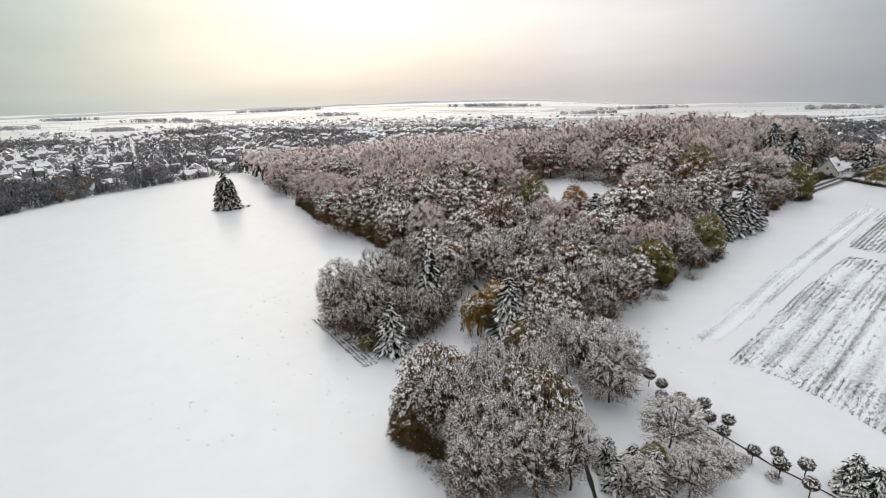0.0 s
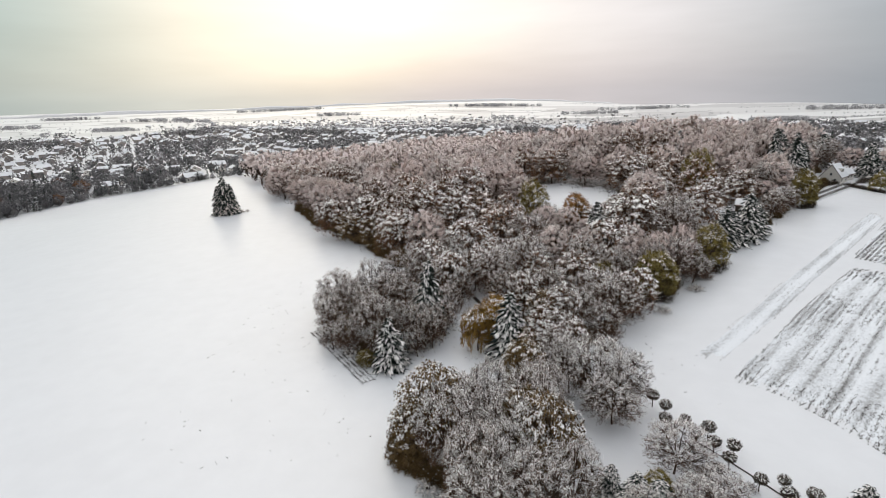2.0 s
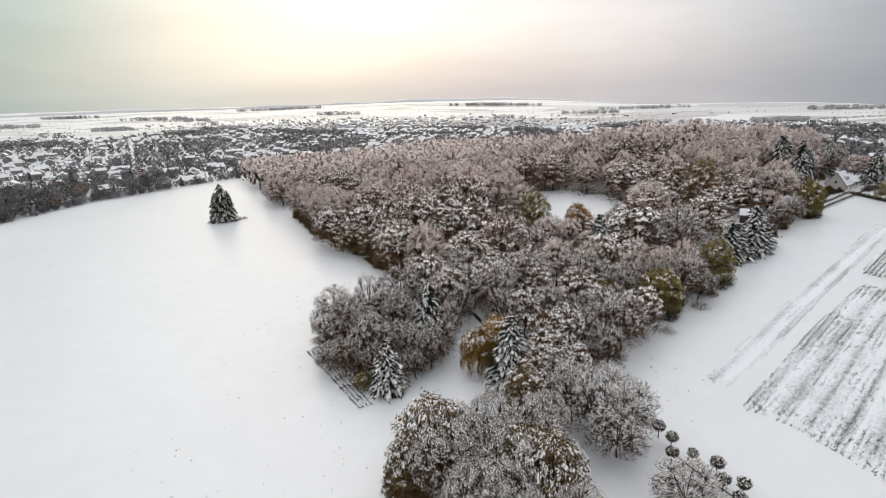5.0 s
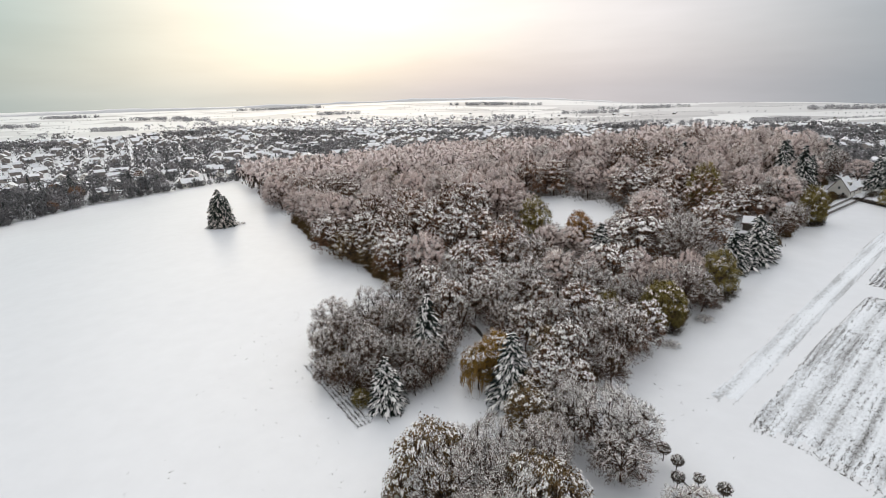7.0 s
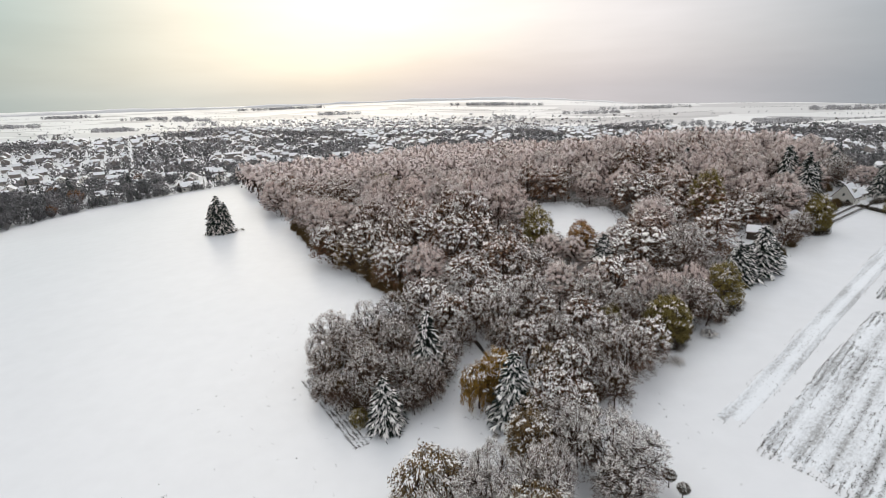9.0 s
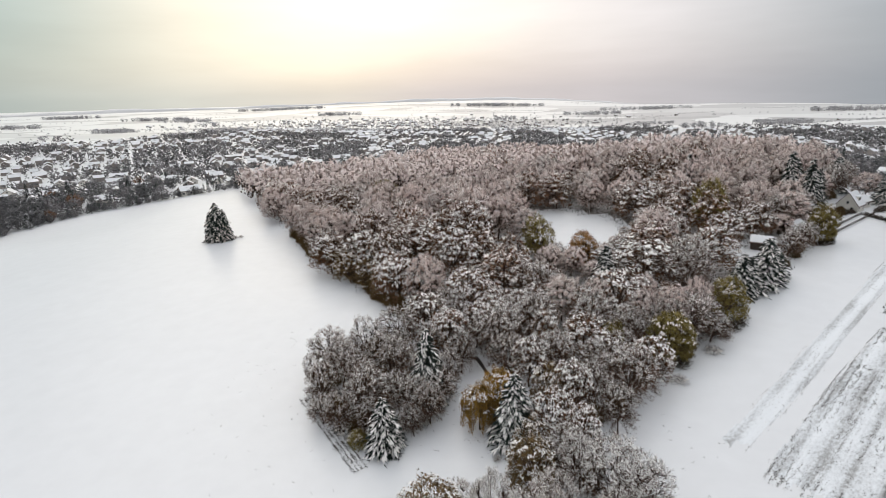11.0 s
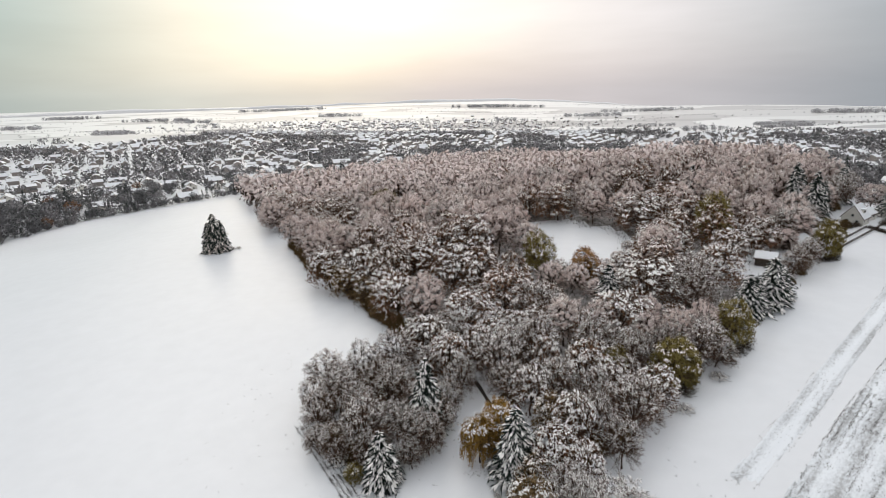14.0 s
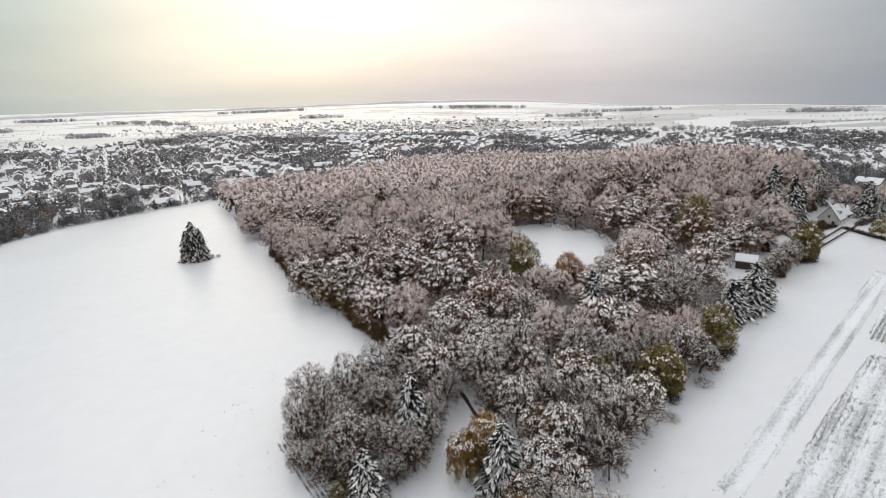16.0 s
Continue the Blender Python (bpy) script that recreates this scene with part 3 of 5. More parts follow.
GOLD = kits("weeping_birch", "golden-leaved birch with hanging boughs and snow", "tree", "", [broadleaf(61 + i, 9.5, 3.1, "weeping", 150, 26, 0.05, 0.10) for i in range(2)], ("bark", "leaf_gold", "wet_snow"))
ORANGE = tree_kit("orange_tree", "narrow tree with orange-brown leaves at the clearing", "tree", "", broadleaf(62, 9, 2.8, "olive", 170, 20, 0.06, 0.05, 0.5), ("bark", "leaf_orange", "snow_cap"))
SPRUCE = kits("spruce", "dark spruce with drooping boughs laden with snow", "spruce tree", "snowy spruces", [conifer(70 + i, 12, 3.3, 1.1, 0.88, 0.04, 0.58) for i in range(3)], ("bark", "needle", "wet_snow"))
LONE = tree_kit("fir_tree", "dark dense fir dusted with snow in the open field", "fir tree", "firs in the field", conifer(80, 14, 3.9, 1.4, 0.55, 0.0, 0.58), ("bark", "needle", "snow_cap"))
BEECH = kits("beech_shrub", "dense dark brown leafy shrub with little snow", "shrub", "shrubs at the wood's edge", [bush(150, 3.0, 1.8, 900, 0.04, 7)], ("bark", "beech", "snow_cap"))
SHRUB = kits("shrub", "leafless brown shrub with a dusting of snow", "shrub", "shrubs at the wood's edge", [bush(140 + i, 3.0, 1.8, 420, 0.3) for i in range(2)], ("bark", "hedge", "snow_cap"))

# trees that stand out, by kind: x, y, height, crown radius
BARE_AT = [
    (-23.5, 110.8, 10, 4.6), (-15.7, 110.5, 11, 5.0), (-8.8, 113.0, 12, 5.0), (-13.4, 93.7, 11, 5.1), (-22.2, 97.5, 9, 3.5), (-19.1, 103.1, 10.5, 4.2), (-9.4, 101.8, 11, 4.2), (-1.3, 94.8, 8.5, 3.9),
    (-4.9, 87.8, 6, 2.5), (3.5, 105.1, 9.5, 3.5), (-7.8, 94.2, 9, 3.3), (-17.5, 89.8, 8.5, 3.0), (-3.8, 101.7, 8, 3.0), (12.2, 109.1, 12.5, 5.9), (18.4, 112.0, 13, 5.6), (20.5, 100.7, 11, 4.5),
    (32.0, 92.1, 11, 5.5), (51.6, 112.7, 11, 5.7), (57.3, 130.8, 14, 6.5), (30.4, 113.0, 12, 4.8), (12.2, 102.1, 10, 4.0), (25.3, 90.8, 9.5, 3.9), (16.8, 74.8, 10, 3.6), (54.6, 111.0, 7, 3.7), (-12.5, 88.6, 7, 2.6), (-5.0, 91.4, 9.5, 3.4), (-2.2, 90.4, 8.5, 3.2), (1.0, 99.0, 9, 3.2), (-16.0, 99.0, 9.5, 3.6), (-12.0, 104.5, 10.5, 4.0), (-20.6, 108.0, 9, 3.6), (-24.0, 104.0, 8, 3.2),
    (20.9, 129.4, 14, 6.2), (63.8, 142.3, 13, 7.0), (27.5, 84.5, 9, 3.6), (-21.0, 92.5, 6, 2.6),
]
BARE_BACK = [(27.0, 177.0, 13, 5.2), (24.5, 192.0, 15, 6.0), (-4.2, 134.9, 14, 5.7), (9.2, 186.5, 19, 9.0), (19.0, 182.0, 17, 6.6), (-55.4, 216.8, 14, 8.0), (-72.0, 242.3, 13, 8.0), (115.4, 186.2, 12, 8.5), (27.0, 123.0, 13, 5.4), (46, 157, 6.5, 3.4), (35.5, 150, 8.5, 4.0), (29.5, 151, 9, 4.4), (108, 176, 8, 4), (139, 214, 12, 6), (127, 205, 12, 6), (147, 219, 13, 6), (172, 224, 12, 6), (186, 222, 12, 6)]
LEAFY_AT = [
    (-4.2, 117.6, 12, 5.3), (1.6, 111.2, 12, 4.5), (26.3, 103.8, 12, 5.0), (16.9, 82.9, 10, 3.7), (36.5, 96.6, 10.5, 4.1), (39.2, 123.3, 14, 7.0), (50.7, 138.0, 15, 8.0), (71.4, 146.7, 13, 6.5), (20.6, 79.8, 9.5, 3.1),
    (6.2, 126.2, 15, 6.1), (-10.5, 137.6, 14, 5.8), (-14.0, 143.5, 13, 5.0),
    (-33.6, 165.8, 14, 6.2), (-22.9, 161.0, 15, 6.6), (-6.7, 163.0, 16, 7.2), (9.3, 171.2, 18, 7.5), (64.5, 167.0, 14, 7.5), (67.1, 160.6, 13, 4.6), (69.8, 199.6, 15, 9.0), (98, 173.0, 12, 6.0),
    (82.5, 163.5, 12, 5.6), (33, 158, 7.5, 3.6), (44.5, 150, 8, 4.0), (52.5, 161, 7.5, 4.0), (2.9, 151.9, 16, 6.7),
]
OLIVE_AT = [(23.4, 51.2, 3.2, 1.8), (43.4, 104.9, 10.5, 4.7), (33.9, 109.0, 8, 3.0), (62.0, 119.7, 10.5, 4.4), (45.8, 107.4, 9.5, 4.0), (28.1, 164.3, 14, 5.0), (92.0, 189.7, 17, 6.0),
            (-14.0, 86.3, 3, 1.8), (-26.4, 256.4, 14, 7.5)]
OPEN_AT = [(22.0, 70.0, 10.5, 5.4), (24.2, 67.6, 9.5, 4.4), (18.6, 72.5, 9, 3.8), (22.4, 64.2, 7.5, 4.2), (26.5, 54.2, 7.2, 4.2), (29.2, 48.6, 5.2, 2.8), (20.0, 46.4, 5, 2.6), (25.3, 46.3, 6, 3.0)]
SPRUCE_AT = [(-2.8, 95.5, 15.0, 3.4), (-9.5, 85.0, 9.3, 3.1), (11.0, 84.2, 12.0, 3.7), (70.7, 130.1, 11, 3.6), (79.6, 135.6, 12.5, 4.3), (145.8, 229.8, 15, 5.0),  (-78.2, 431.5, 14, 3.6),
             (40.7, 137.0, 13, 3.8), (42.6, 46.3, 4.4, 1.9), (43.6, 44.6, 4.2, 1.9), (40.6, 43.4, 3.6, 1.6), (18.2, 51.5, 4.2, 1.5), (20.7, 50.2, 4.0, 1.9), (18.8, 48.1, 3.6, 1.9), (22.6, 48.8, 4.0, 2.2), (21.0, 46.0, 4.0, 2.2), (100.0, 226.0, 17, 3.5), (168.0, 236.0, 15, 4.5), (150.0, 238.0, 16, 4.0)]
taken = []


def plant(kit, rows, h0, r0, seed):
    rng = np.random.default_rng(seed)
    for i, (x, y, h, r) in enumerate(rows):
        placer.put(kit[i % len(kit)], x, y, h / h0, rng.uniform(0, 360), r / r0)
        taken.append((x, y, r))


FINE_AT = [(0.6, 58.0, 12, 4.8), (7.5, 55.5, 11.5, 4.6), (3.0, 52.0, 11, 4.8), (3.5, 46.0, 10, 4.2), (9.5, 47.5, 10, 4.2), (1.5, 67.5, 8.5, 3.2), (13.0, 65.5, 10, 3.6), (5.8, 63.6, 12, 3.8), (11.3, 60.6, 12.5, 4.4), (4.0, 59.5, 12, 4.0), (13.2, 48.5, 10, 3.4), (6.5, 51.0, 10.5, 4.0)]
plant(BARE, BARE_AT, 12, 5.0, 1)
plant(BARE_FINE, FINE_AT, 12, 5.0, 12)
plant(LEAFY_FINE, [(-1.2, 62.6, 12.5, 5.0), (-3.8, 60.4, 9.0, 3.4), (12.0, 54.5, 11.5, 4.4), (11.5, 73.0, 9.5, 3.6), (9.5, 57.5, 11.5, 3.6)], 13, 5.0, 13)
plant(BARE_MID, BARE_BACK, 12, 5.0, 2)
plant(LEAFY, LEAFY_AT, 13, 5.0, 3)
plant(OLIVE, OLIVE_AT, 10, 4.0, 4)
plant(OPEN, OPEN_AT, 9, 4.6, 5)
plant(SPRUCE, SPRUCE_AT, 12, 3.1, 6)
plant(GOLD, [(6.0, 88.0, 9.5, 3.0), (9.6, 91.5, 9.5, 3.0)], 9.5, 3.1, 7)
plant([ORANGE], [(39.3, 156.0, 11.0, 3.8)], 9, 2.8, 8)
plant([LONE], [(-88.0, 213.8, 15.2, 4.3), (-85.8, 214.6, 12.4, 3.6), (-90.0, 213.2, 12.0, 3.5)], 14, 3.9, 9)
plant(SHRUB, [(-82.5, 216.0, 1.6, 1.4), (-80.5, 217.0, 1.2, 1.2), (-17.0, 90.0, 3.0, 2.2),
              (0.5, 98.0, 4.5, 2.6), (9.5, 82.0, 1.4, 1.0), (8.0, 80.5, 1.0, 0.8), (53.5, 107.0, 1.6, 2.2), (43.0, 98.0, 1.6, 2.0), (66.0, 120.0, 1.5, 2.0), (18.0, 80.0, 3.0, 2.2)], 3.0, 1.8, 10)

plant(BEECH, [(-6.0, 63.0, 4.6, 2.2), (-6.0, 61.0, 4.8, 2.3), (-4.9, 59.4, 4.0, 2.2), (-3.2, 58.0, 3.0, 2.0), (-1.2, 56.4, 2.4, 1.8), (0.5, 54.4, 2.2, 1.6), (141, 197, 2.6, 2.2), (144.5, 200, 3.2, 2.4), (138, 194, 2.2, 2.0), (146.5, 202.5, 2.6, 1.8), (126, 177.5, 1.8, 1.6)], 3.0, 1.8, 11)
plant(SHRUB, [(132, 187, 2.4, 2.0), (135, 191, 3.0, 2.2), (128, 182.5, 2.2, 2.0), (121, 172, 2.2, 1.8), (119, 169.5, 2.0, 1.8)], 3.0, 1.8, 16)
HEDGE = kits("hedge_shrub", "low dark brown hedge shrub beside the snowy field", "shrub", "hedge beside the field", [bush(160, 3.0, 1.8, 300, 0.04, 4)], ("bark", "hedge", "snow_cap"))
plant(HEDGE, [(152.6 + 0.0055 * i * i + 0.12 * i, 198.5 - 1.3 * i, 1.5 + 0.2 * (i % 3), 1.3) for i in range(17)], 3.0, 1.8, 17)
plant(HEDGE, [(145, 199.5, 3.0, 2.2), (148, 200.6, 2.4, 1.8), (138, 193.5, 2.6, 2.2), (150.5, 201.6, 2.0, 1.6), (134, 190, 2.6, 2.2), (141.5, 201, 3.4, 2.6), (130, 186.5, 2.4, 2.0), (164, 205, 2.6, 2.4), (168, 206, 3.0, 2.6), (161, 203, 2.2, 2.0),
             (61.0, 115.6, 2.6, 2.4), (63.6, 117.2, 2.4, 2.2), (45.5, 103.2, 2.4, 2.2), (57.5, 112.8, 2.2, 2.2), (116.5, 166.2, 2.4, 2.2), (118.8, 168.6, 2.2, 2.0), (113.6, 165.2, 2.2, 2.0)], 3.0, 1.8, 23)
BRONZE = kits("bronze_leaved_tree", "tree with bronze-brown leaves and patches of snow", "tree", WOOD, [broadleaf(45 + i, 13, 5.0, "bronze", 150, 10, 0.06, 0.03) for i in range(2)], ("bark", "leaf_bronze", "snow_cap"))
plant(BRONZE, [(-30.5, 162.5, 9, 4.4), (-26.5, 156, 10, 4.4), (-20.5, 150, 9, 4.0), (-16.0, 143.5, 8.5, 3.6), (18.0, 92.6, 9, 3.3), (13.0, 79.0, 8, 3.1)], 13, 5.0, 22)
# the wood's edge beside the garden, and the trees round the house
plant(BARE, [(104.0, 160.5, 9, 4.2), (96.5, 153.5, 9, 4.4), (109.5, 165.5, 8, 3.6), (150.0, 223.0, 14, 6.5), (161.0, 228.0, 14, 6.5), (170.0, 236.0, 14, 6.5), (178.0, 248.0, 13, 6.0), (127.0, 196.0, 10, 5.0), (132.0, 202.0, 9, 4.4), (143.0, 214.0, 13, 5.0), (117.5, 188.0, 13, 5.5), (108.0, 180.0, 13, 5.5)], 12, 5.0, 18)
plant(OLIVE, [(115.4, 167.6, 12.5, 4.6), (117.6, 170.4, 10.5, 3.8), (156.0, 187.0, 7.5, 3.8), (84.0, 141.0, 5.5, 3.2)], 10, 4.0, 19)
plant(SPRUCE, [(137.0, 207.0, 19, 4.0), (131.5, 211.0, 20, 4.2), (141.0, 208.5, 15, 3.6), (84.5, 140.5, 8.5, 4.2), (74.0, 132.5, 9.0, 4.0), (172.0, 214.0, 13, 4.4), (177.0, 219.5, 14, 4.6), (173.5, 208.5, 8, 3.4)], 12, 3.1, 20)



def edge_shrubs():
    """Low brush along the sunny edges of the wood."""
    rng = np.random.default_rng(14)
    poly = np.array(FOREST, float)
    mid = np.array([20.0, 150.0])
    for a, b in zip(poly, np.roll(poly, -1, 0)):
        if max(a[1], b[1]) > 230 or np.linalg.norm(b - a) < 6:
            continue
        for t in np.arange(0.1, 1, 3.4 / np.linalg.norm(b - a)):
            p = a + (b - a) * t + rng.normal(size=2) * 0.6
            p += unit(mid - p) * 1.2
            if 0 < p[0] < 12 and p[1] < 120:
                continue
            west = p[0] < -10 and p[1] > 112
            kit = BEECH[0] if west or rng.random() < 0.3 else SHRUB[rng.integers(0, 2)]
            placer.put(kit, *p, rng.uniform(0.6, 1.3) * (1.5 if west else 1.0), rng.uniform(0, 360), rng.uniform(0.9, 1.5) * (1.1 if west else 1.0))


edge_shrubs()


def build_wood():
    rng = np.random.default_rng(5)
    spots = np.array(taken)
    bands = []
    for step, seed, y0, y1, free in ((5.6, 3, 0, 124, 1.7), (12.2, 4, 124, 270, 4.2), (11.8, 5, 270, 600, 4.4)):
        p = scatter(FOREST, step, seed, (CLEARING, GARDEN))
        p = p[(p[:, 1] >= y0) & (p[:, 1] < y1)]
        gap = np.sqrt(((p[:, None] - spots[None, :, :2]) ** 2).sum(-1)) - 0.55 * spots[None, :, 2]
        bands.append(p[gap.min(1) > free])
    pts = np.concatenate(bands)
    pts = pts[np.argsort(pts[:, 1] - 0.15 * np.abs(pts[:, 0]))]
    near, far = pts[:180], pts[180:]
    for i, (x, y) in enumerate(near):
        patch = noise.noise((x * 0.03, y * 0.03, 4.0)) + rng.uniform(-0.25, 0.25)
        grove = y < 124 and x < 6
        leafy = (not grove) and (patch > (0.2 if y < 120 else 0.02 if y < 200 else 0.25) or (120 < y < 185 and -30 < x < 12))
        # past 125 m the bare trees take a paler twig colour
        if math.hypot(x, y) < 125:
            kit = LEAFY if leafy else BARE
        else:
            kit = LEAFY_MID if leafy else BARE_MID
        h = rng.uniform(8.0, 12.0) if y < 124 else rng.uniform(12.5, 18.0)
        r = rng.uniform(3.2, 4.3) if y < 124 else 2.8 + h * rng.uniform(0.20, 0.27)
        if 0.16 < x / (y - 8) < 0.36 and y < 186:      # low growth in front of the clearing
            h = min(h, max(3.5, 45.0 - 0.252 * (y - 8) - float(land(x, y))))
            r = min(r, h * 0.55)
        placer.put(kit[rng.integers(0, len(kit))], x, y, h / (13 if leafy else 12), rng.uniform(0, 360), r / 5.0)
    # the rest of the wood, beyond counting
    sets = [[g.full() for g in broadleaf(200 + i, 12, 5.0, "bare", 100, 7, 0.18, 0.04, 1.0, False, 0.6, 0.75)] for i in range(4)] + [[g.full() for g in broadleaf(220 + i, 13, 5.0, "leafy", 75, 5, 0.15, 0.04, 1.0, False)] for i in range(3)]
    sets += [[g.full() for g in broadleaf(240 + i, 12, 5.0, "bare", 64, 6, 0.28, 0.04, 1.0, False, 0.5, 1.0)] for i in range(4)] + [[g.full() for g in broadleaf(260 + i, 13, 5.0, "leafy", 46, 4, 0.2, 0.04, 1.0, False)] for i in range(3)]
    joined = {k: Geo() for k in ("trunks", "twigs", "leaves", "frost", "snow")}
    for x, y in far:
        leafy = noise.noise((x * 0.03, y * 0.03, 4.0)) + rng.uniform(-0.3, 0.3) > 0.5
        trio = sets[(rng.integers(4, 7) if leafy else rng.integers(0, 4)) + (7 if y > 300 else 0)]
        s, a = rng.uniform(1.1, 1.42), rng.uniform(0, 6.28)
        c_, s_ = math.cos(a) * s, math.sin(a) * s
        rot = np.array([[c_, s_, 0], [-s_, c_, 0], [0, 0, s * rng.uniform(0.85, 1.15)]])
        at = np.array([x, y, float(land(x, y))])
        spin = np.array([[math.cos(a), math.sin(a), 0], [-math.sin(a), math.cos(a), 0], [0, 0, 1]])
        for (v, f, m), key in zip(trio, ("trunks", "leaves" if leafy else "twigs", "snow" if leafy else "frost")):
            joined[key].add(v @ rot + at, f, None if m is None else m @ spin)
    for key, mat, lab in (("trunks", "bark", "dark trunks and limbs of the snowy wood"), ("twigs", "rimed_wood", "frosted twigs of the bare snowy wood, paled for haze"), ("leaves", "leaf_brown", "brown leaves left on the snowy wood"),
                          ("frost", "frost", "frost and snow on the twigs of the wood"), ("snow", "snow_cap", "clumps of snow on the crowns of the wood")):
        tagged(part("wood_" + key, joined[key], M[mat]), lab, "woodland", kind="stuff")
    # low brushwood under the trees
    g, sn = Geo(), Geo()
    low = scatter(FOREST, 3.6, 12, (CLEARING, GARDEN))
    low = low[low[:, 1] < 262]
    k = 22
    p = np.repeat(np.stack([low[:, 0], low[:, 1], land(low[:, 0], low[:, 1])], 1), k, 0) + rng.normal(size=(len(low) * k, 3)) * (1.4, 1.4, 0)
    blades(g, rng, p, rng.normal(size=p.shape) * (0.45, 0.45, 0.1) + (0, 0, 1), rng.uniform(0.4, 1.6, len(p)), 0.12)
    tagged(part("brushwood", g, M["hedge"]), "brown leafless brushwood on the floor of the wood", "undergrowth", kind="stuff")


build_wood()


def forest_floor():
    """Added brown sheet with snow patches; its darkness stands for shade under closed crowns."""
    rng = np.random.default_rng(15)
    x, y = np.meshgrid(np.arange(-140, 220, 2.5), np.arange(82, 505, 2.5))
    jx, jy = x + rng.normal(size=x.shape) * 1.2, y + rng.normal(size=y.shape) * 1.2
    poly = np.array(FOREST, float)
    k = inside(poly, jx, jy)
    for dx, dy in ((3, 0), (-3, 0), (0, 3), (0, -3)):      # kept back from the open snow
        k &= inside(poly, jx + dx, jy + dy)
    for hole in (CLEARING, GARDEN):
        k &= ~inside(hole, jx, jy)
    nx = x.shape[1]
    i = np.arange(x.shape[0] - 1)[:, None] * nx + np.arange(nx - 1)[None]
    i = i.ravel()[(k[:-1, :-1] & k[1:, :-1] & k[:-1, 1:] & k[1:, 1:]).ravel()]
    f = np.stack([i, i + 1, i + nx + 1, i, i + nx + 1, i + nx], -1).reshape(-1, 3)
    full = np.bincount(np.concatenate([i, i + 1, i + nx, i + nx + 1]), minlength=x.size).reshape(x.shape)
    z = land(x, y) + np.where(full < 4, -0.10, 0.12)
    used, inv = np.unique(f, return_inverse=True)
    v = np.stack([x, y, z], -1).reshape(-1, 3)[used]
    tagged(part("forest_floor", Geo().add(v, inv.reshape(-1, 3)), M["floor_shade"], smooth=True), "added brown floor with snow patches, dark for shade under the trees", "forest floor", kind="structure")


forest_floor()

# ---- ploughed field, track and small trees beside it ----
ROW = np.array([0.757, 0.653])
STRIPS = [
    [(40.7, 81.1), (44.2, 78.4), (68.5, 97.4), (91.0, 117.2), (127.5, 149.5), (130.5, 158.5), (88.9, 121.6), (64.9, 101.0)],
    [(43.6, 73.1), (46.9, 77.3), (65.2, 92.2), (90.6, 112.3), (94.5, 107.5), (110, 96), (130, 70), (95, 45), (58, 46), (52.9, 54.7), (50.4, 62.7), (47.9, 68.7)],
    [(94.5, 118.5), (127.3, 148.0), (150, 140), (160, 110), (150, 85), (114, 99), (98.5, 111.0)],
]


